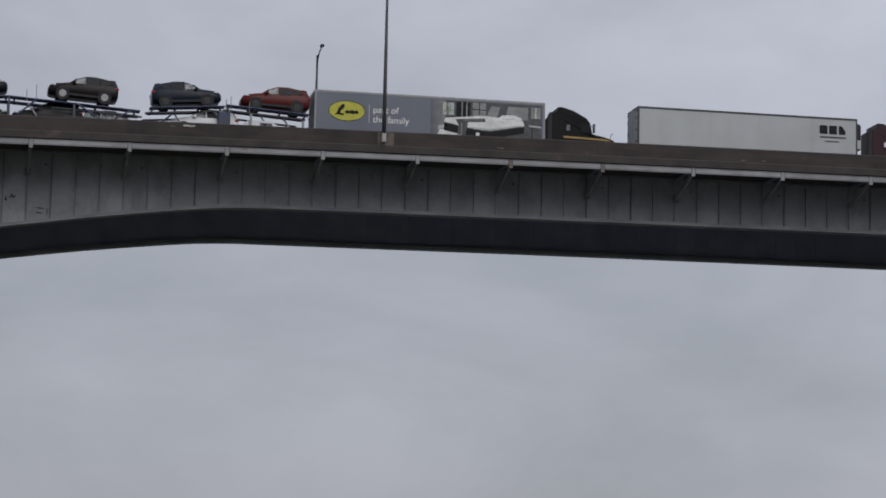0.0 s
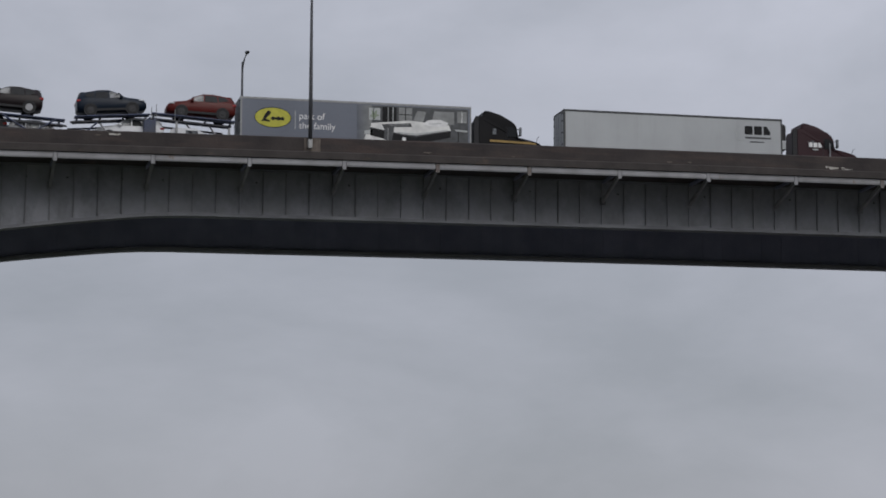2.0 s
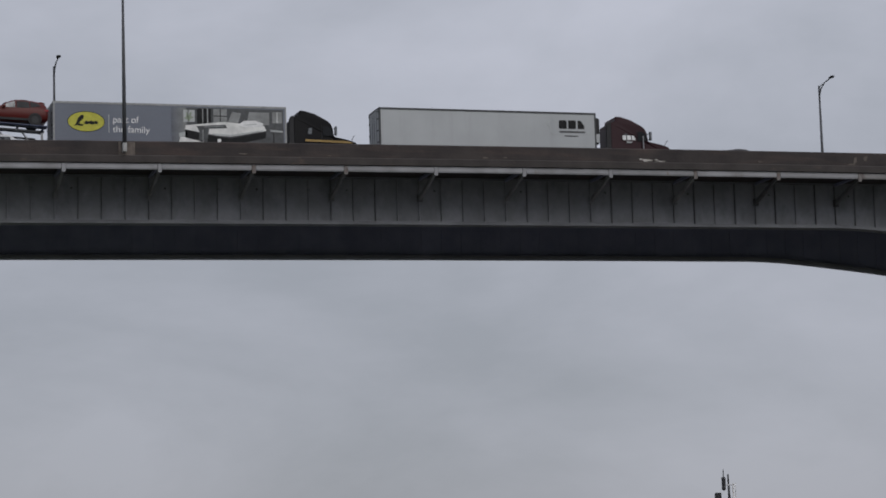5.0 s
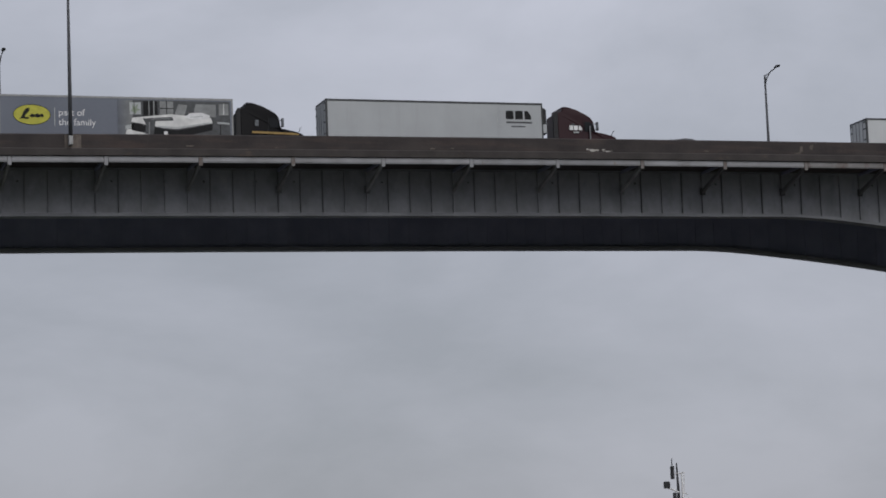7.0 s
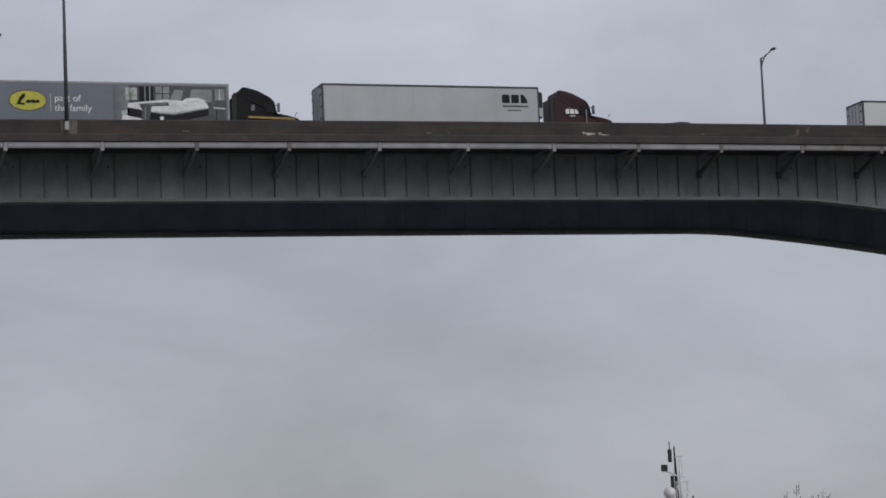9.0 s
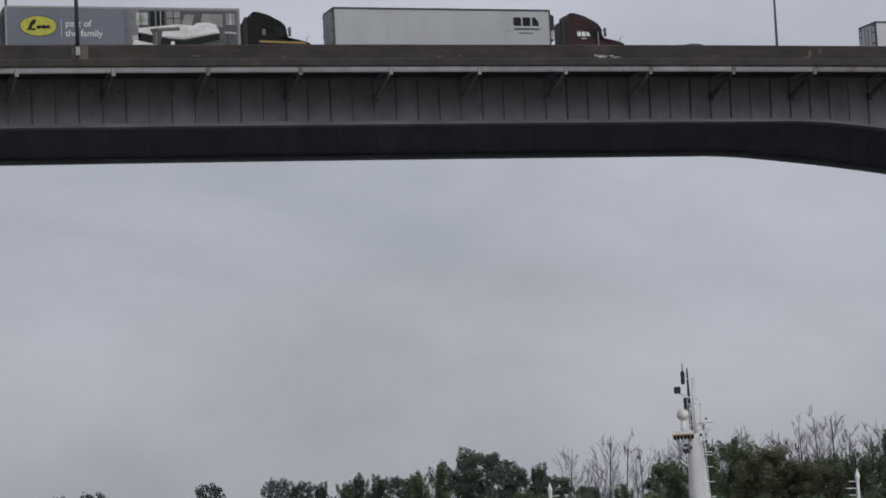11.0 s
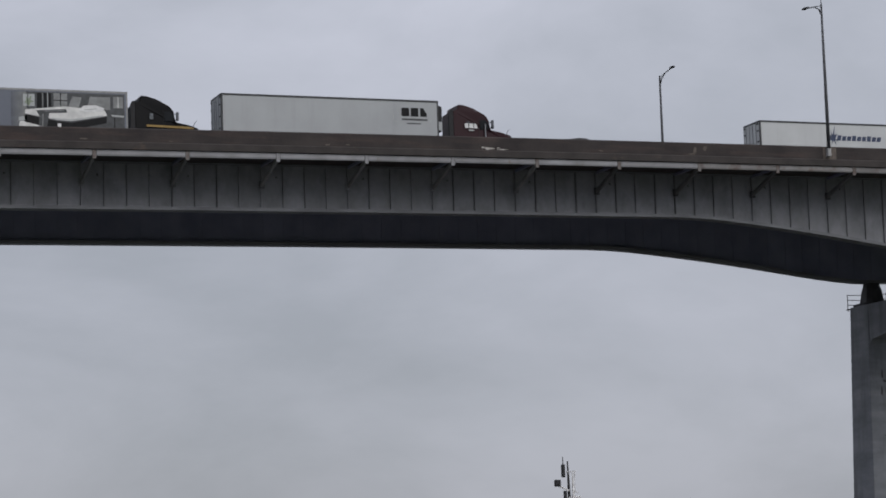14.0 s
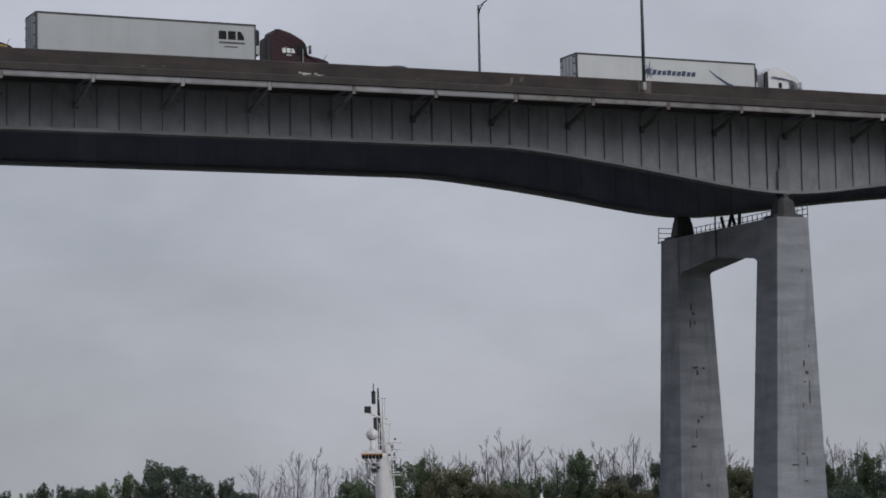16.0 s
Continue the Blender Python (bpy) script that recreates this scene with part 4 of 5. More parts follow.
    for s in (-1, 1):
        part("headlight", boxes((3.95, 4.3, min(s * 0.58, s * 0.87), max(s * 0.58, s * 0.87), 0.82, 0.94), bevel=0.03), LIGHT, body)
        part("tail_light", boxes((-0.02, 0.25, min(s * 0.62, s * 0.9), max(s * 0.62, s * 0.9), 0.92, 1.06), bevel=0.02), TAIL, body)
        part("door_mirror", boxes((2.75, 2.95, min(s * 0.93, s * 1.1), max(s * 0.93, s * 1.1), 1.05, 1.2), bevel=0.03), colour, body)
        part("sill", boxes((1.15, 3.2, min(s * 0.86, s * 0.955), max(s * 0.86, s * 0.955), 0.27, 0.42)), TRIM, body)
        if s > 0:
            part("spoiler", prism([(0.2, 1.5), (0.24, 1.55), (0.55, 1.6), (0.55, 1.56)], -0.56, 0.56), colour, body)
        part("roof_rail", tubes((((0.8, s * 0.55, 1.58), (1.5, s * 0.57, 1.68), (2.2, s * 0.56, 1.64)), 0.02), sides=5), RIM, body)
        for x in (0.85, 3.52):
            arch = disc(bmesh.new(), (x, 0.36), 0.43, min(s * 0.8, s * 0.952), max(s * 0.8, s * 0.952), 20, 0.355)
            part("wheel_arch", arch, TRIM, body)
            w = wheel(e, x, s * 0.83, 0.36, 0.24, s, 0.66)
            if rim:
                w.children[0].data.materials[0] = rim
    return e


CAR_NEAR = 4.6
DARK_RIM = material("dark_alloy_rim", (0.022, 0.022, 0.025), rough=0.5, metal=0.2, size=4)
black_paint = paint("black_car_paint", (0.009, 0.009, 0.012))
brown_paint = paint("brown_car_paint", (0.0095, 0.0058, 0.0068))
blue_paint = paint("blue_grey_car_paint", (0.007, 0.013, 0.024))
red_paint = paint("dark_red_car_paint", (0.078, 0.0105, 0.0085))
white_paint = paint("white_car_paint", (0.62, 0.63, 0.65))
charcoal_paint = paint("charcoal_car_paint", (0.02, 0.02, 0.022))

# ---- the car carrier ----
base_z = road(-12)
BLUE_STEEL = material("blue_carrier_steel", (0.03, 0.045, 0.10), (0.04, 0.045, 0.065), rough=0.5, size=1.5, fine=8)
e = thing("car_carrier", pose(-24.6, CAR_NEAR, base_z), "blue steel car carrier truck with a white cab", "truck", "trucks on the bridge")
# upper deck pieces: x0, z0, x1, z1
DECKS = ((0.3, 2.42, 4.9, 2.60), (4.9, 2.60, 13.2, 2.12), (13.8, 2.38, 18.6, 2.74), (18.7, 2.84, 24.1, 2.5))
for x0, z0, x1, z1 in DECKS:
    deck = part("upper_deck", tubes((((x0, -1.2, z0), (x1, -1.2, z1)), 0.055), sides=4), BLUE_STEEL, e, "blue steel deck rails")
    for s in (-0.55, 0.55, 1.2):
        part("deck_rail", tubes((((x0, s, z0), (x1, s, z1)), 0.055), sides=4), BLUE_STEEL, deck)
    for y0, y1 in ((-1.15, -0.6), (0.6, 1.15)):
        bm = bmesh.new()
        vs = [bm.verts.new((x, yy, z + dz)) for dz in (0.0, 0.05) for x, yy, z in ((x0, y0, z0), (x1, y0, z1), (x1, y1, z1), (x0, y1, z0))]
        for q in ((3, 2, 1, 0), (4, 5, 6, 7), (0, 1, 5, 4), (1, 2, 6, 5), (2, 3, 7, 6), (3, 0, 4, 7)):
            bm.faces.new([vs[i] for i in q])
        part("wheel_track", bm, BLUE_STEEL, deck)
    for f in (0.04, 0.35, 0.66, 0.96):
        x, z = x0 + (x1 - x0) * f, z0 + (z1 - z0) * f
        part("cross_bar", boxes((x - 0.06, x + 0.06, -1.19, 1.19, z - 0.07, z - 0.004)), BLUE_STEEL, deck)
pieces("lower_deck", ((0.2, 13.0, -1.25, -0.5, 0.62, 0.78), (0.2, 13.0, 0.5, 1.25, 0.62, 0.78), (13.6, 19.6, -1.25, 1.25, 0.72, 0.88), (0.4, 12.8, -0.5, 0.5, 0.5, 0.62)), BLUE_STEEL, e)
for x, h in ((0.4, 2.4), (4.9, 2.6), (9.0, 2.3), (12.9, 1.5), (14.2, 1.6), (18.5, 2.4), (18.9, 2.5), (20.3, 2.3), (23.7, 2.05)):
    for s in (-1.3, 1.3):
        part("deck_post", boxes((x - 0.07, x + 0.07, s - 0.06, s + 0.06, 0.6, h)), BLUE_STEEL if x < 20 else ALUMINIUM, e)
for x0, z0, x1, z1 in ((5.0, 1.0, 6.6, 2.45), (9.2, 2.3, 11.4, 1.0), (10.8, 1.0, 12.6, 2.1), (14.0, 0.9, 15.2, 2.0), (1.0, 0.8, 2.6, 2.3)):
    for s in (-1.3, 1.3):
        part("deck_brace", tubes((((x0, s, z0), (x1, s, z1)), 0.06), sides=5), BLUE_STEEL, e)
for x0, z0, x1, z1 in ((7.6, 2.0, 13.3, 1.72), (8.4, 1.5, 13.0, 1.3), (13.5, 1.98, 16.4, 2.2), (19.4, 2.4, 23.6, 2.12)):
    for s in (-1.22, 1.22):
        part("lift_rail", tubes((((x0, s, z0), (x1, s, z1)), 0.07), sides=5), DARK_STEEL, e)
for x, z in ((6.1, 2.2), (10.3, 1.95), (12.2, 1.8), (15.4, 2.05), (18.0, 2.3), (20.9, 2.3), (22.4, 2.2)):
    part("lift_ram", tubes((((x, -1.1, z), (x + 0.55, -1.1, z - 0.75)), 0.06), sides=6), RIM, e)
for x, h in ((6.6, 3.45), (6.0, 3.1), (19.0, 3.4), (18.7, 3.2), (20.2, 3.1)):
    part("aerial", tubes((((x, -1.2, 2.4), (x, -1.2, h)), 0.025), sides=5), ALUMINIUM, e)
part("winch_box", boxes((18.2, 18.9, -1.32, -0.9, 1.3, 2.35), bevel=0.04), BLUE_STEEL, e)
cab = part("cab", prism([(19.9, 0.6), (19.9, 1.75), (20.2, 1.96), (21.6, 1.96), (22.2, 1.6), (22.5, 1.3), (23.5, 1.2), (23.75, 0.8), (23.7, 0.4), (20.2, 0.4)], -1.18, 1.18, bevel=0.05), white_paint, e, "low white truck cab")
part("windscreen", prism([(21.66, 1.95), (22.24, 1.6), (22.54, 1.32), (22.4, 1.3), (21.6, 1.85)], -1.0, 1.0), GLASS, cab)
part("side_window", flat(quad(20.9, 21.7, 1.32, 1.8), -1.185), CLEAR, cab)
part("chassis", boxes((0.3, 19.8, -0.5, 0.5, 0.42, 0.5), (14.0, 23.4, -0.45, 0.45, 0.36, 0.46)), TRIM, e)
for s in (-1, 1):
    wheel(e, 22.9, s * 1.05, 0.5, 0.3, s)
    for x in (16.0, 17.3, 3.6, 4.8):
        wheel(e, x, s * 1.0, 0.42 if x < 10 else 0.5, 0.5, s)

G = "cars on the carrier"


def aboard(x, z, tilt, face):
    """Car pose on the carrier: x of its tail or nose end, deck height, tilt, heading."""
    if face > 0:
        return pose(-24.6 + x, CAR_NEAR, base_z + z, 0, -tilt, 0)
    return pose(-24.6 + x + 4.45, CAR_NEAR, base_z + z, 0, tilt, 180)


suv("black_suv", aboard(0.35, 2.56, 2.3, 1), black_paint, "black sport utility car on the carrier's upper deck", G, 1, DARK_RIM)
suv("brown_suv", aboard(7.3, 2.50, -3.2, -1), brown_paint, "dark brown sport utility car on the upper deck", G, light_glass=1)
suv("blue_suv", aboard(14.0, 2.5, 4.5, 1), blue_paint, "dark blue sport utility car on the upper deck", G, 1, DARK_RIM)
suv("red_suv", aboard(19.7, 2.62, -2.0, -1), red_paint, "dark red sport utility car above the white cab", G, 1, DARK_RIM)
suv("charcoal_suv", aboard(0.5, 0.79, 0, 1), charcoal_paint, "charcoal sport utility car on the carrier's lower deck", G)
suv("charcoal_suv", aboard(5.1, 0.79, 0, -1), charcoal_paint, "charcoal sport utility car on the carrier's lower deck", G)
suv("silver_suv", aboard(9.55, 0.45, 0, 1), paint("silver_car_paint", (0.42, 0.43, 0.44)), "silver car low on the carrier between blue braces", G, light_glass=2)
suv("white_suv", aboard(15.1, 0.89, 0, -1), white_paint, "white sport utility car on the carrier's lower deck", G, light_glass=1)
suv("dark_car", pose(46.1, 4.6, road(48) + 0.06), charcoal_paint, "dark car driving on the road behind the parapet", "cars on the bridge")


# ---- the ship ----
SHIP_RED = material("ship_red_brown", (0.058, 0.0125, 0.0145), (0.042, 0.010, 0.012), rough=0.85, size=0.6, fine=6, bump=0.1,
                    streak=(0.035, 0.014, 0.013), streak_scale=(1.0, 1.0, 0.2), streak_at=(0.5, 0.75))
SHIP_WHITE = material("ship_white", (0.80, 0.80, 0.80), (0.70, 0.70, 0.71), rough=0.5, size=0.7, fine=8, bump=0.05,
                      streak=(0.50, 0.47, 0.44), streak_scale=(1.4, 1.4, 0.2), streak_at=(0.55, 0.85))
FADED_PINK = material("faded_pink_paint", (0.46, 0.27, 0.25), (0.36, 0.2, 0.19), rough=0.7, size=3)
ORANGE = material("orange_band", (0.36, 0.17, 0.05), rough=0.6, size=3)
# local frame: x across to starboard, y ahead (away from the eye), mast at the origin, z up from the water
ship = thing("ship", pose(51.9, 17.4, 0, 0, 0, -23.0), "red-brown cargo ship with a white foremast", "ship")
bm = bmesh.new()
rings = []
for z, wide, nose, tail in ((-2.5, 10.9, 9.0, -52), (1.0, 11.6, 11.0, -52), (4.6, 11.7, 12.5, -52)):
    rings.append([bm.verts.new(p) for p in ((-wide, tail, z), (wide, tail, z), (wide, 1.0, z), (wide * 0.78, nose * 0.55, z), (wide * 0.35, nose * 0.9, z), (0, nose, z), (-wide * 0.35, nose * 0.9, z), (-wide * 0.78, nose * 0.55, z), (-wide, 1.0, z))])
for r, s in zip(rings, rings[1:]):
    for k in range(9):
        bm.faces.new((r[k], r[(k + 1) % 9], s[(k + 1) % 9], s[k]))
bm.faces.new(rings[0][::-1])
bm.faces.new(rings[-1])
part("hull", bm, SHIP_RED, ship, "red-brown steel hull")
DECK = 7.35


def bow(f, wide=11.5):
    """The forecastle's outline from port aft round the stem to starboard aft."""
    return [(-wide * f, -0.6), (-wide * f, 2.0), (-wide * 0.82 * f, 6.2), (-wide * 0.42 * f, 10.4), (0, 12.6 * f), (wide * 0.42 * f, 10.4), (wide * 0.82 * f, 6.2), (wide * f, 2.0), (wide * f, -0.6)]


bm = bmesh.new()
lo = [bm.verts.new((x, y, 4.6)) for x, y in bow(1.0)]
hi = [bm.verts.new((x, y, DECK)) for x, y in bow(1.0)]
bm.faces.new(hi)
bm.faces.new(lo[::-1])
for k in range(9):
    bm.faces.new((lo[k], lo[(k + 1) % 9], hi[(k + 1) % 9], hi[k]))
bmesh.ops.recalc_face_normals(bm, faces=list(bm.faces))
house = part("forecastle", bm, SHIP_RED, ship, "red-brown forecastle with square windows")
bm = bmesh.new()
o, i2 = bow(1.0), bow(0.985)
tops = [DECK + 0.75, DECK + 0.95, DECK + 1.05, DECK + 1.1, DECK + 1.15, DECK + 1.15, DECK + 1.15, DECK + 1.1, DECK + 1.0]
va = [[bm.verts.new((x, y, z)) for (x, y), z in zip(p, q)] for p, q in ((o, [DECK - 0.01] * 9), (o, tops), (i2, tops), (i2, [DECK - 0.01] * 9))]
for r, s in zip(va, va[1:]):
    for k in range(8):
        bm.faces.new((r[k], r[k + 1], s[k + 1], s[k]))
for k in (0, 8):
    bm.faces.new([r[k] for r in va])
bmesh.ops.recalc_face_normals(bm, faces=list(bm.faces))
bulwark = part("bulwark", bm, SHIP_RED, ship, "red-brown bulwark with upright frames")
for k in range(2, 7):
    (x0, y0), (x1, y1) = i2[k - 1], i2[k]
    for j in range(5):
        f = j / 5
        x, yy = x0 + (x1 - x0) * f, y0 + (y1 - y0) * f
        part("bulwark_frame", boxes((x - 0.06, x + 0.06, yy - 0.45, yy - 0.04, DECK, DECK + 0.95)), SHIP_RED, bulwark)
cap_rail = tubes(([(x, y, z + 0.03) for (x, y), z in zip(o, tops)], 0.08), sides=6)
part("cap_rail", cap_rail, TRIM, bulwark)
part("deck_edge", boxes((-11.5, 11.5, -0.72, -0.6, DECK - 0.14, DECK + 0.05), bevel=0.02), SHIP_RED, ship)
for x, w, z, mat in ((7.7, 0.72, 6.2, CLEAR), (8.6, 0.76, 6.25, GLASS), (1.95, 0.7, 5.75, GLASS), (2.85, 0.7, 5.8, CLEAR)):
    win = part("window", boxes((x - w / 2 - 0.06, x + w / 2 + 0.06, -0.66, -0.6, z - 0.06, z + 0.86)), TRIM, house)
    part("pane", boxes((x - w / 2, x + w / 2, -0.68, -0.662, z, z + 0.8)), mat, win)
part("vent_box", boxes((4.6, 5.15, -0.85, -0.6, 5.75, 6.3), bevel=0.03), FADED_PINK, house, "faded pink vent box")
part("door", boxes((9.7, 10.4, -0.64, -0.6, 4.7, 6.5), bevel=0.02), SHIP_RED, house)
# pipes across the deck's after edge
for x0, x1, z0, z1 in ((-10.8, -0.9, 7.62, 7.72), (1.6, 11.45, 7.75, 7.95)):
    pipe = part("deck_pipe", tubes((((x0, -0.95, z0), (x1, -0.95, z1)), 0.095), sides=10), SHIP_WHITE, ship, "white deck pipe")
    for k in range(4):
        x = x0 + (x1 - x0) * (k + 0.5) / 4
        part("pipe_support", boxes((x - 0.05, x + 0.05, -0.98, -0.7, DECK - 0.3, z0 - 0.05)), SHIP_RED, pipe)
for x in (-2.2, 3.6, -6.3, 7.9, 5.0):
    win = part("deck_fitting", tubes((((x - 0.3, -0.2, 7.62), (x + 0.3, -0.2, 7.62)), 0.2), (((x, -0.2, 7.35), (x, -0.2, 8.0)), 0.1), sides=10), SHIP_WHITE if x != 7.9 else GALVANISED, ship, "white winch fitting")
for x in (-1.2, 2.4):
    part("brace", tubes((((x, -0.75, 7.3), (x * 1.25, -1.1, 5.0)), 0.06), sides=6), SHIP_RED, ship)
part("searchlight", boxes((7.0, 7.5, 6.6, 7.0, 8.35, 8.85), bevel=0.06), GALVANISED, bulwark)
# side posts with short steps
for x, top in ((-11.05, 11.2), (11.5, 11.1)):
    post = part("side_post", tubes((((x, -1.0, 4.6), (x, -1.0, top - 0.9), (x, -1.0, top - 0.5), (x, -1.0, top)), (0.15, 0.13, 0.2, 0.03)), sides=10), SHIP_WHITE, ship, "white side post with short steps")
    s = 1 if x < 0 else -1
    for k in range(11):
        z = 5.2 + 0.5 * k
        part("step", tubes((((x, -1.0, z), (x + s * (0.85 if k % 2 else 0.65), -1.05, z + 0.03)), 0.035), sides=5), SHIP_WHITE, post)
part("side_plate", tubes((((11.75, -0.8, 7.45), (13.4, -0.8, 5.0)), 0.16), sides=4), SHIP_RED, ship, "slanting red-brown plate")
part("stay", tubes((((11.7, -1.0, 6.3), (12.9, -1.0, 4.9)), 0.04), sides=6), GALVANISED, ship)
part("locker", boxes((13.3, 14.6, -1.6, -0.5, 3.6, 5.2), bevel=0.05), GALVANISED, ship, "grey steel locker")
for x in (-10.2, -8.6, -3.4, 6.3, 10.6):
    part("wall_fitting", boxes((x - 0.16, x + 0.16, -0.8, -0.6, 5.2 + 0.1 * (x % 3), 5.45 + 0.1 * (x % 3)), bevel=0.03), RUSTY, house)
part("rubbing_rail", boxes((-9.6, -1.4, -0.72, -0.602, 7.0, 7.07), (-10.1, -9.3, -0.72, -0.602, 6.2, 6.3)), RUSTY, house)
part("stay", tubes((((-11.6, -0.6, 7.6), (-11.6, -0.6, 4.6)), 0.12), sides=6), SHIP_WHITE, ship)
# foremast
mast = part("foremast", tubes((((0.1, 0, DECK), (0.08, 0, DECK + 0.12), (0.05, 0, DECK + 0.35), (0.02, 0, DECK + 0.75), (-0.03, 0, DECK + 1.6), (-0.12, 0, 12.2), (-0.18, 0, 13.5), (-0.2, 0, 14.3)),
                                 (1.2, 1.12, 0.94, 0.82, 0.76, 0.65, 0.55, 0.45)), sides=20), SHIP_WHITE, ship, "thick white tapered mast", smooth=True)
ladder = part("ladder", tubes((((0.42, -1.02, 7.6), (0.16, -0.72, 14.4)), 0.035), (((0.82, -0.92, 7.6), (0.52, -0.62, 14.4)), 0.035), sides=5), SHIP_WHITE, mast)
for k in range(18):
    z = 7.9 + 0.37 * k
    f = (z - 7.6) / 6.8
    part("rung", tubes((((0.42 - 0.26 * f, -1.02 + 0.3 * f, z), (0.82 - 0.3 * f, -0.92 + 0.3 * f, z)), 0.02), sides=4), SHIP_WHITE, ladder)
for k in range(6):
    z = 8.5 + 1.1 * k
    q = -0.26 * (z - 7.6) / 6.8
    part("ladder_hoop", tubes(*[(((0.4 + q, -1.0, z), (0.45 + q, -1.45, z), (1.2 + q, -1.3, z), (1.22 + q, -0.7, z), (0.6 + q, -0.5, z)), 0.035)], sides=4), SHIP_WHITE, ladder)
plat = part("platform", boxes((-1.75, -0.2, -0.6, 0.6, 14.0, 14.1), (-1.75, -0.2, -0.62, -0.56, 14.1, 14.55), (-1.78, -1.72, -0.6, 0.6, 14.1, 14.55)), SHIP_WHITE, mast, "small radar platform")
for k in range(6):
    part("stripe", prism([(-1.76 + 0.26 * k, 14.2), (-1.51 + 0.26 * k, 14.2), (-1.55 + 0.26 * k, 13.92), (-1.72 + 0.26 * k, 13.92)], -0.65, -0.622), INK, plat)
part("orange_edge", boxes((-1.77, -0.2, -0.645, -0.622, 14.205, 14.3)), ORANGE, plat)
part("platform_brace", tubes((((-1.5, 0, 14.0), (-0.6, 0, 12.8)), 0.06), sides=6), SHIP_WHITE, plat)
bm = bmesh.new()
bmesh.ops.create_uvsphere(bm, u_segments=16, v_segments=10, radius=0.46)
bmesh.ops.translate(bm, verts=bm.verts, vec=(-0.95, 0, 15.75))
tube(bm, ((-0.95, 0, 14.1), (-0.95, 0, 15.4)), (0.3, 0.16), 10)
part("radar_dome", bm, SHIP_WHITE, mast, "white radome", smooth=True)
part("topmast", tubes((((-0.38, 0.1, 14.6), (-0.42, 0.1, 17.0), (-0.46, 0.1, 19.2)), (0.13, 0.11, 0.05)), sides=8), DARK_STEEL, mast, "dark topmast")
part("upper_mast", tubes((((-0.1, 0, 14.2), (-0.1, 0, 16.5), (-0.12, 0, 18.4)), (0.13, 0.1, 0.05)), (((-0.58, 0, 16.5), (0.48, 0, 16.55)), 0.05), sides=8), SHIP_WHITE, mast, "narrow white upper mast", smooth=True)
part("antenna", tubes((((-0.8, 0, 18.0), (-0.8, 0, 18.05), (-0.8, 0, 18.95), (-0.8, 0, 19.0), (-0.8, 0, 19.55)), (0.05, 0.15, 0.15, 0.04, 0.03)), sides=8), DARK_STEEL, mast)
part("antenna", tubes((((-0.7, 0, 15.9), (-0.7, 0, 16.0), (-0.7, 0, 17.0)), (0.05, 0.14, 0.14)), sides=8), DARK_STEEL, mast)
part("horn", boxes((-1.5, -1.0, -0.25, 0.25, 17.35, 17.85), bevel=0.06), DARK_STEEL, mast)
part("horn_arm", tubes((((-1.2, 0, 17.4), (-0.35, 0, 17.0)), 0.07), sides=6), SHIP_WHITE, mast)
part("light_frame", tubes((((-0.62, 0, 18.4), (0.14, 0, 18.45)), 0.04), (((0.06, 0, 16.9), (0.04, 0, 18.45)), 0.035), (((-0.1, 0, 17.0), (0.25, 0, 16.85)), 0.05), (((0.37, 0, 14.9), (0.36, 0, 16.55)), 0.05),
                          (((0.2, 0, 15.85), (0.55, 0, 15.85)), 0.035), (((0.12, 0, 15.1), (0.62, 0, 15.1)), 0.06), (((0.3, -0.2, 15.1), (0.3, -0.2, 15.45)), 0.08), (((-0.45, 0, 14.3), (-0.4, 0, 16.5)), 0.035),
                          (((-0.45, 0, 15.4), (-0.1, 0, 14.9)), 0.03), (((-0.42, 0, 16.3), (-0.1, 0, 15.7)), 0.03), sides=6), SHIP_WHITE, mast, "thin white signal frame")
part("signal_box", boxes((-0.02, 0.3, -0.35, -0.05, 14.35, 14.75), bevel=0.04), SHIP_WHITE, mast)
part("signal_box", boxes((0.42, 0.62, -0.3, -0.05, 14.5, 14.95), bevel=0.04), GALVANISED, mast)
part("crow_rail", tubes((((-0.2, -0.7, 14.6), (0.9, -0.7, 14.6), (1.3, 0, 14.6), (0.9, 0.7, 14.6)), 0.03), (((-0.2, -0.7, 15.1), (0.9, -0.7, 15.1), (1.3, 0, 15.1), (0.9, 0.7, 15.1)), 0.03), sides=5), SHIP_WHITE, mast)
for x, z in ((-0.85, 12.9), (1.05, 12.9)):
    part("floodlight", boxes((x - 0.22, x + 0.22, -0.5, -0.15, z, z + 0.32), bevel=0.04), DARK_STEEL, mast)
part("floodlight_arm", tubes((((-0.9, -0.3, 12.7), (1.1, -0.3, 12.7)), 0.04), sides=5), SHIP_WHITE, mast)
for x, y0, z, wx, hz in ((0.62, -0.55, 13.55, 0.12, 0.22), (-0.86, -0.4, 13.4, 0.14, 0.2), (0.3, -0.75, 14.1, 0.1, 0.16), (-0.5, -0.62, 13.2, 0.1, 0.18), (0.75, -0.3, 15.3, 0.08, 0.14)):
    part("signal_lamp", boxes((x - wx, x + wx, y0 - 0.12, y0 + 0.12, z, z + hz), bevel=0.03), DARK_STEEL, mast)
for z, x0, x1 in ((13.6, -0.95, 0.9), (13.1, -0.8, 0.75), (14.95, -0.5, 0.7)):
    part("lamp_bracket", tubes((((x0, -0.45, z), (x1, -0.45, z)), 0.035), sides=5), SHIP_WHITE, mast)
part("crosstree", tubes((((-0.75, -0.35, 11.9), (-1.3, -0.35, 12.4)), 0.05), sides=5), SHIP_WHITE, mast)
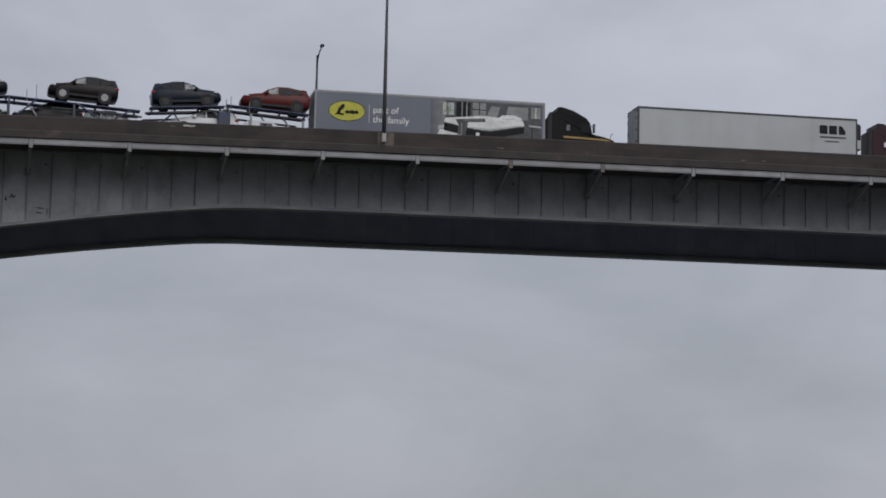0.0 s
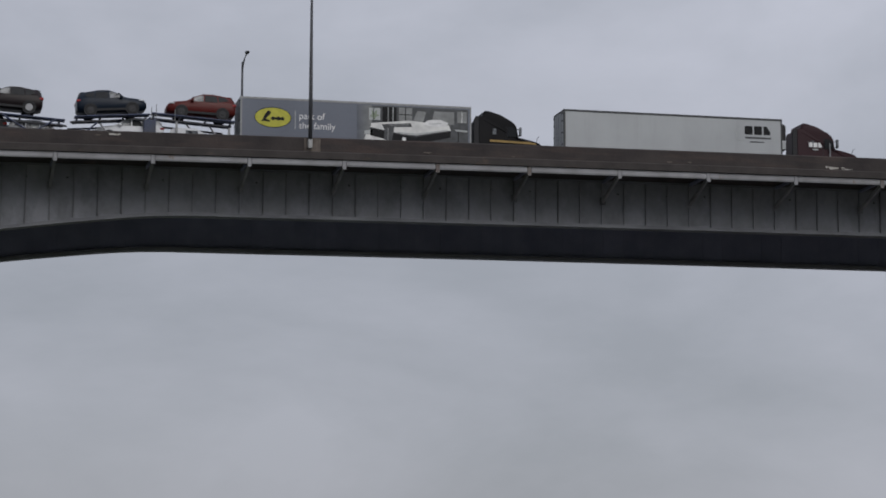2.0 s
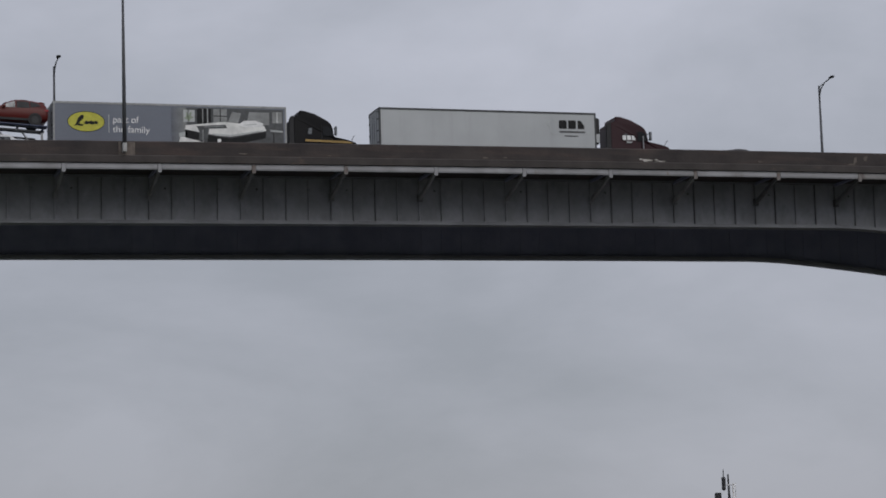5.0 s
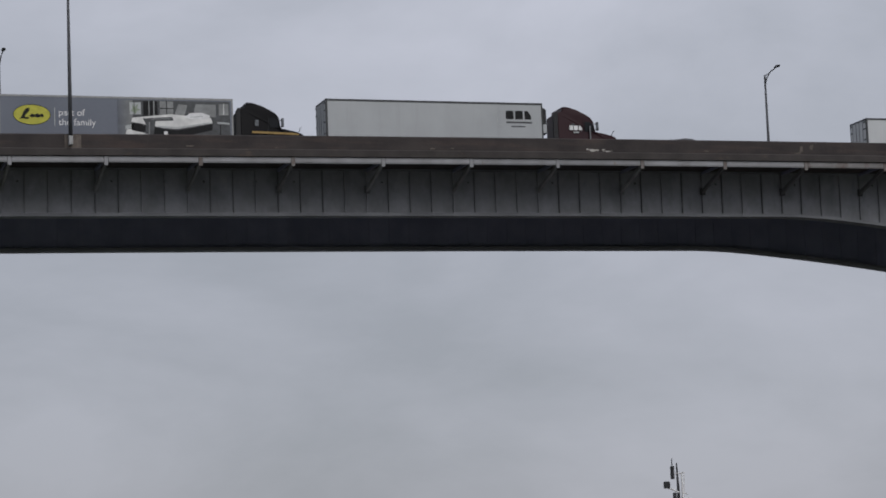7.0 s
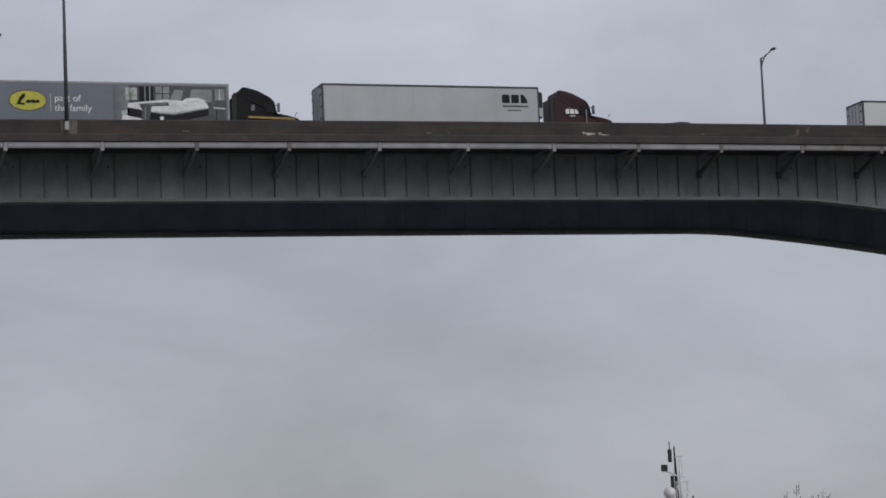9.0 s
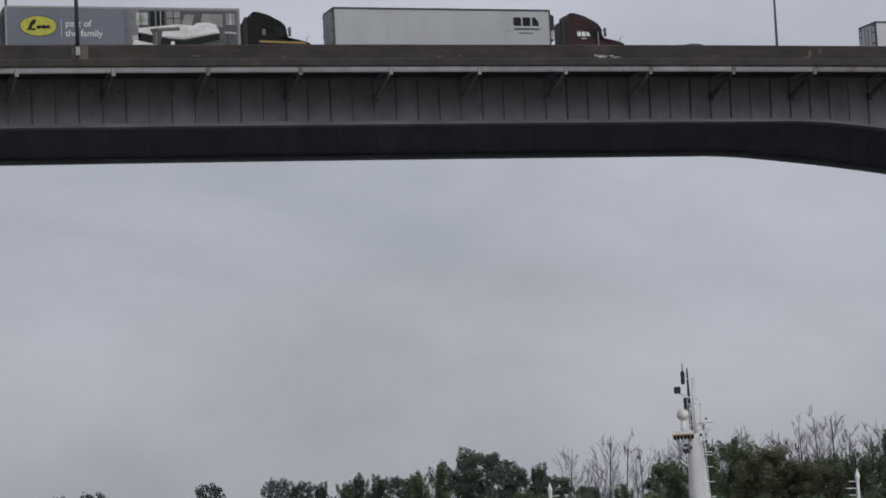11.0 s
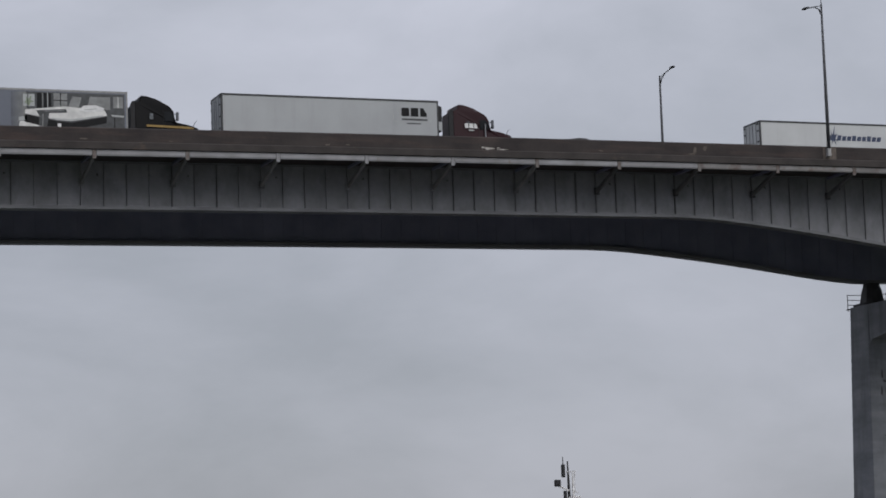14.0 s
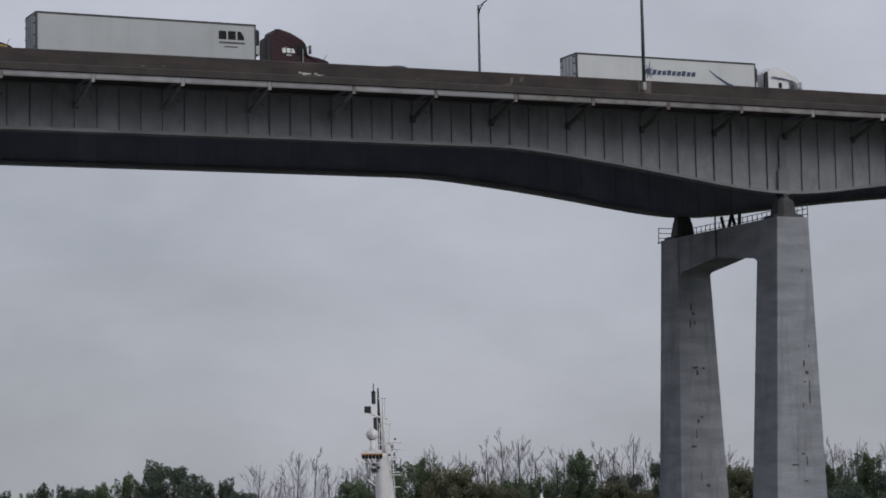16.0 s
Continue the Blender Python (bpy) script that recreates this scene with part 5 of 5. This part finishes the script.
part("marker_light", tubes((((-0.95, -0.3, 9.5), (-0.95, -0.3, 9.9)), 0.1), sides=8), DARK_STEEL, mast)


# ---- trees ----
BARK = material("grey_brown_bark", (0.075, 0.065, 0.055), (0.05, 0.044, 0.038), rough=0.95, size=2, fine=10)
DEAD_BARK = material("weathered_dead_wood", (0.042, 0.040, 0.040), (0.030, 0.029, 0.029), rough=0.95, size=1, fine=6)
LEAF_DARK = foliage("dark_green_leaves", (0.112, 0.138, 0.105), (0.088, 0.114, 0.086))
LEAF_MID = foliage("mid_green_leaves", (0.158, 0.200, 0.122), (0.124, 0.166, 0.103))
LEAF_PALE = foliage("yellow_green_leaves", (0.180, 0.212, 0.120), (0.14, 0.175, 0.10))
LEAF_OLIVE = foliage("olive_brown_leaves", (0.19, 0.185, 0.12), (0.15, 0.155, 0.10))


def leaf_cloud(r, blobs, count, size):
    """Leaves as small bent blades, thick near the skin of overlapping lumps, thin inside."""
    verts, faces = [], []
    weights = [b[3] ** 2 for b in blobs]
    for _ in range(count):
        cx, cy, cz, rad, tall = r.choices(blobs, weights)[0]
        d = Vector((r.gauss(0, 1), r.gauss(0, 1), r.gauss(0, 1))).normalized()
        q = rad * r.uniform(0.2, 1.1) ** 0.5
        p = Vector((cx + d.x * q, cy + d.y * q, cz + d.z * q * tall))
        a = Vector((r.gauss(0, 1), r.gauss(0, 1), r.gauss(0, 0.6))).normalized()
        b = a.cross(Vector((r.gauss(0, 1), r.gauss(0, 1), r.gauss(0, 1)))).normalized()
        s = size * r.uniform(0.5, 1.25)
        c = a.cross(b) * s * 0.25
        n = len(verts)
        verts += [p - a * s, p + b * s * 0.55 + c, p + a * s, p - b * s * 0.55 + c]
        faces += [(n, n + 1, n + 2), (n, n + 2, n + 3)]
    return verts, faces


def limbs(r, base, way, length, radius, depth, out, spread=0.6, kids=(2, 4), shrink=0.62):
    """Tapered branches, each with a slight bend, into the list out."""
    mid = base + way * length * 0.5 + Vector((r.gauss(0, 1), r.gauss(0, 1), 0)) * length * 0.05
    end = base + way * length + Vector((r.gauss(0, 1), r.gauss(0, 1), 0)) * length * 0.07
    out.append(((base, mid, end), (radius, radius * 0.8, radius * 0.5)))
    if depth:
        for k in range(r.randint(*kids)):
            f = r.uniform(0.45, 1.0)
            at = base.lerp(mid, f * 2) if f < 0.5 else mid.lerp(end, f * 2 - 1)
            d = (way + Vector((r.gauss(0, spread), r.gauss(0, spread), r.uniform(0.0, 0.35)))).normalized()
            limbs(r, at, d, length * shrink * r.uniform(0.75, 1.2), radius * 0.52, depth - 1, out, spread, kids, shrink)


def tree(seed, height, width, shape, leaf, name="tree", label="leafy green tree on the canal bank", count=15000, size=0.15):
    r = random.Random(seed)
    e = thing(name, pose(0, 0, 0), label, "tree", "trees along the canal bank")
    runs = []
    limbs(r, Vector((0, 0, -0.4)), Vector((0, 0, 1)), height * 0.55, 0.018 * height, 2, runs, 0.5, (4, 6), 0.5)
    part("trunk", tubes(*runs, sides=6), BARK, e)
    blobs = []
    if shape == "round":
        for _ in range(80):
            a, q = r.uniform(0, 2 * math.pi), r.uniform(0.1, 1.15) ** 0.7
            z = r.uniform(0.22, 0.92)
            hold = math.sin(math.pi * min(1, max(0.12, (z - 0.05)))) ** 0.7
            blobs.append((width * 0.42 * q * hold * math.cos(a), width * 0.42 * q * hold * math.sin(a), height * z, width * r.uniform(0.04, 0.11), r.uniform(0.7, 1.5)))
    elif shape == "poplar":
        for _ in range(44):
            z = r.uniform(0.1, 0.97)
            a = r.uniform(0, 2 * math.pi)
            reach = width * (0.42 * (1.02 - z) + 0.035) * r.uniform(0.2, 1.1)
            blobs.append((reach * math.cos(a), reach * math.sin(a), height * z, width * (0.035 + 0.1 * (1 - z)), r.uniform(1.2, 2.6)))
        for _ in range(20):
            a, q, z = r.uniform(0, 2 * math.pi), r.uniform(0.03, 0.26), r.uniform(0.6, 0.93)
            for step in range(3):
                reach = width * q * (1 + 0.16 * step)
                blobs.append((reach * math.cos(a), reach * math.sin(a), height * (z + 0.035 * step), width * (0.046 - 0.012 * step), 2.6))
    else:
        for _ in range(34):
            a, q = r.uniform(0, 2 * math.pi), r.uniform(0, 1)
            blobs.append((width * 0.45 * q * math.cos(a), width * 0.45 * q * math.sin(a), height * r.uniform(0.2, 0.8), width * r.uniform(0.07, 0.16), r.uniform(0.7, 1.2)))
    v, f = leaf_cloud(r, blobs, count, size)
    me = bpy.data.meshes.new("crown")
    me.from_pydata(v, [], f)
    me.materials.append(leaf)
    c = new("crown", me)
    c.parent = e
    return e


def dead_tree(seed, height, leaders):
    r = random.Random(seed)
    e = thing("dead_tree", pose(0, 0, 0), "bare grey dead tree with thin forked branches", "tree", "bare trees behind the bank")

    def stick(base, way, length, radius, bend=0.05):
        side = Vector((r.gauss(0, 1), r.gauss(0, 1), 0)) * length * bend
        run = (base, base + way * length * 0.5 + side, base + way * length + side * r.uniform(-0.6, 1.0))
        return run, (radius, radius * 0.72, radius * 0.3)

    def along(run, f):
        return run[0].lerp(run[1], f * 2) if f < 0.5 else run[1].lerp(run[2], f * 2 - 1)

    def outward(steep):
        a = r.uniform(0, 2 * math.pi)
        return Vector((math.cos(a), math.sin(a), steep)).normalized()

    trunks, twigs = [], []
    for n in range(leaders):
        way = Vector((r.gauss(0, 0.05 + 0.05 * n), r.gauss(0, 0.05 + 0.05 * n), 1)).normalized()
        tall = height * (1.04 if n == 0 else r.uniform(0.6, 0.92))
        trunk = stick(Vector((0, 0, -0.4)), way, tall, 0.0085 * height * (1 if n == 0 else 0.75), 0.02)
        trunks.append(trunk)
        for k in range(15):
            f = r.uniform(0.32, 0.97)
            bough = stick(along(trunk[0], f), outward(r.uniform(0.9, 2.4)), tall * (0.34 * (1.08 - f) + 0.05) * r.uniform(0.6, 1.3), 0.0032 * height * (1.15 - f), 0.06)
            twigs.append(bough)
            for _ in range(5):
                g = r.uniform(0.3, 1.0)
                d = (bough[0][2] - bough[0][0])
                twig = stick(along(bough[0], g), (d.normalized() + outward(0.8) * 0.75).normalized(), d.length * r.uniform(0.25, 0.55), 0.0013 * height, 0.06)
                twigs.append(twig)
                for _ in range(3):
                    w = twig[0][2] - twig[0][0]
                    twigs.append(stick(along(twig[0], r.uniform(0.3, 1)), (w.normalized() + outward(0.7) * 0.8).normalized(), w.length * r.uniform(0.4, 0.8), 0.001 * height, 0.04))
    part("trunk", tubes(*trunks, sides=6), DEAD_BARK, e)
    part("bare_crown", tubes(*[(p, [max(0.011, q) for q in w]) for p, w in twigs], sides=3), DEAD_BARK, e)
    return e


protos = [tree(11, 12.5, 8.5, "round", LEAF_DARK), tree(12, 13.5, 9.5, "poplar", LEAF_DARK), tree(13, 11.5, 8.0, "round", LEAF_MID), tree(14, 12.8, 9.0, "poplar", LEAF_MID), tree(15, 11.0, 8.5, "round", LEAF_OLIVE)]
bushes = [tree(21, 5.0, 6.5, "bush", LEAF_MID, "bush", "low leafy green bush on the canal bank", 3600, 0.18), tree(22, 5.5, 6.0, "bush", LEAF_PALE, "bush", "low yellow-green bush on the canal bank", 3600, 0.18), tree(23, 6.0, 7.0, "bush", LEAF_DARK, "bush", "dark green bush on the canal bank", 3600, 0.18)]
dead = [dead_tree(31, 13.5, 2), dead_tree(32, 14.5, 1), dead_tree(33, 12.5, 3), dead_tree(34, 15, 2)]
r = random.Random(77)
used = set()


def plant(kinds, k, x, yy, s, foot=None):
    ob = kinds[k]
    m = Matrix.Translation((x, yy, ground_height(x, yy) - 0.05 if foot is None else foot)) @ Matrix.Rotation(r.uniform(0, 6.28), 4, "Z")
    if ob.name in used:
        ob = copy_thing(ob, m)
    else:
        used.add(ob.name)
        ob.matrix_basis = m
    ob.scale = (s * r.uniform(0.9, 1.1), s * r.uniform(0.9, 1.1), s)
    return ob


def bearing_point(yaw, away):
    """A place on the plan by its bearing from the viewing place, clockwise degrees from +y, and its distance."""
    a = radians(yaw)
    return EYE.x + away * math.sin(a), EYE.y + away * math.cos(a)


# the far bank's wood: bearing, distance and size, nearer and taller towards the bridge pier
b = 14.25
while b < 37:
    away = max(236, 98 / math.sin(radians(max(b, 13.0)))) + r.uniform(4, 16)
    k = r.choices(range(5), (1.5, 7, 0.5, 3, 0) if b < 20.2 else (4, 3, 3, 2, 1) if b < 21 else (1, 0.6, 4, 3, 3))[0]
    thin = 0.74 if 19.7 < b < 22 else 1.0
    x, yy = bearing_point(b, away)
    plant(protos, k, x, yy, thin * (0.92 if b > 22 else 0.84 if b > 20 else 0.86 if b < 15.4 else 0.98) * r.uniform(0.78, 1.04) * (1.0 + 0.05 * math.sin(b * 2.1)))
    b += 0.55 * 300 / away * r.uniform(0.7, 1.3)
# rounded lighter crowns in front of the dark ones
b = 16.0
while b < 20.6:
    x, yy = bearing_point(b, 95 / math.sin(radians(b)) + r.uniform(-1, 3))
    plant(protos, 2, x, yy, r.uniform(0.46, 0.62))
    b += 0.42 * r.uniform(0.7, 1.3)
b = 12.3
while b < 25:
    away = 91 / math.sin(radians(max(b, 12.6))) + r.uniform(-2, 1)
    x, yy = bearing_point(b, away)
    plant(bushes, r.choice((0, 1, 0, 0)), x, yy, r.uniform(0.5, 0.8), 0.3)
    b += (0.42 if b > 18 else 0.27) * 300 / away * r.uniform(0.7, 1.3)
b = 23.5
while b < 32:
    x, yy = bearing_point(b, 214 + r.uniform(-3, 3))
    plant(bushes, r.choice((0, 1, 0, 2, 0)), x, yy, r.uniform(0.7, 1.0))
    b += 0.6 * r.uniform(0.7, 1.3)
b = 22.5
while b < 37:
    away = max(236, 98 / math.sin(radians(b))) + r.uniform(20, 30)
    x, yy = bearing_point(b, away)
    plant(protos, r.choice((2, 3, 4, 0, 2)), x, yy, r.uniform(0.68, 0.84))
    b += 0.8 * r.uniform(0.7, 1.3)
b = 11.75
while b < 14.6:
    x, yy = bearing_point(b, 94 / math.sin(radians(max(b, 12.0))) + r.uniform(-4, 5))
    plant(bushes, r.choice((0, 2, 0)), x, yy, min(1.1, 0.5 + 0.45 * (b - 11.75)) * r.uniform(0.85, 1.15))
    b += 0.16 * r.uniform(0.7, 1.3)
b = 12.2
while b < 37:
    away = max(226, 92 / math.sin(radians(max(b, 12.8)))) + r.uniform(-3, 3)
    x, yy = bearing_point(b, away)
    plant(bushes, r.choices(range(3), (4, 2, 1))[0], x, yy, r.uniform(0.8, 1.35) * (0.85 if b < 14.5 else 1.0))
    b += 0.5 * 300 / away * r.uniform(0.7, 1.3)
for b, k, s in ((20.9, 0, 0.9), (21.6, 1, 0.86), (21.9, 2, .9), (22.9, 3, 1.05), (23.3, 1, .9), (24.4, 0, .98), (25.2, 2, 1.06), (25.5, 0, .95), (26.3, 3, .98), (26.9, 1, .96), (27.6, 2, 1.02), (28.2, 0, .96), (28.8, 3, .95), (29.5, 1, 1.0), (30.2, 2, 1.0), (31.2, 0, .9),
                (20.6, 2, .8), (21.2, 3, .9), (22.6, 2, .95), (23.8, 1, .9), (24.8, 3, .9), (25.8, 1, 1.0), (26.6, 0, .9), (27.2, 3, .95), (27.9, 1, .9), (30.5, 0, .85), (31.6, 1, .9), (32.5, 2, .85), (33.4, 0, .9), (32.0, 3, .92), (33.0, 1, .95), (33.8, 2, 1.0), (20.2, 3, .8), (22.3, 0, .8), (26.0, 2, .86), (28.5, 2, .86), (29.0, 0, .9), (30.8, 3, .9), (24.0, 2, .84)):
    x, yy = bearing_point(b, max(236, 98 / math.sin(radians(b))) + r.uniform(20, 40))
    plant(dead, k, x, yy, s * r.uniform(0.75, 0.93) * (1.06 if b < 23 else 1.0))
b = 21.8
while b < 34.5:
    x, yy = bearing_point(b, max(236, 98 / math.sin(radians(b))) + r.uniform(14, 44))
    plant(dead, r.randrange(4), x, yy, r.uniform(0.62, 0.86))
    b += 0.3 * r.uniform(0.6, 1.5)
# the farther shores
woods_v, woods_f = [], []
rr = random.Random(9)
for k in range(420):
    b = rr.uniform(2.0, 19.0)
    away = rr.uniform(1190, 1330)
    x, yy = bearing_point(b, away)
    if yy < 1166 or k % 3 == 0:
        yy = 1163 + rr.uniform(0, 8)
    h = rr.uniform(7, 12.5) * (1 + 0.25 * math.sin(b * 3.0))
    v, f = leaf_cloud(rr, [(x + rr.gauss(0, 4), yy + rr.gauss(0, 4), 1.5 + h * q, h * 0.32 * (1.2 - q * 0.6), 0.9) for q in (0.1, 0.3, 0.5, 0.65)], 420, 0.62)
    n = len(woods_v)
    woods_v += v
    woods_f += [tuple(i + n for i in t) for t in f]
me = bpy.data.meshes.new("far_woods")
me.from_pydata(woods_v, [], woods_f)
# haze of the distance is mixed into this paler, greyer leaf colour
me.materials.append(foliage("far_hazed_leaves", (0.20, 0.22, 0.215), (0.17, 0.19, 0.187), 0.15))
tagged(new("far_woods", me), "distant woods along the far shore, leaf colour greyed for haze", "woods", kind="stuff")
# the single far trees carry painted haze in their leaves too
HAZED_LEAF = foliage("distant_hazed_leaves", (0.18, 0.20, 0.19), (0.155, 0.172, 0.162), 0.2)
far_protos = [tree(51, 24, 17, "round", HAZED_LEAF, label="tall rounded tree on the distant shore", count=3600, size=0.62), tree(52, 22, 20, "round", HAZED_LEAF, label="broad tree on the distant shore", count=3600, size=0.62)]
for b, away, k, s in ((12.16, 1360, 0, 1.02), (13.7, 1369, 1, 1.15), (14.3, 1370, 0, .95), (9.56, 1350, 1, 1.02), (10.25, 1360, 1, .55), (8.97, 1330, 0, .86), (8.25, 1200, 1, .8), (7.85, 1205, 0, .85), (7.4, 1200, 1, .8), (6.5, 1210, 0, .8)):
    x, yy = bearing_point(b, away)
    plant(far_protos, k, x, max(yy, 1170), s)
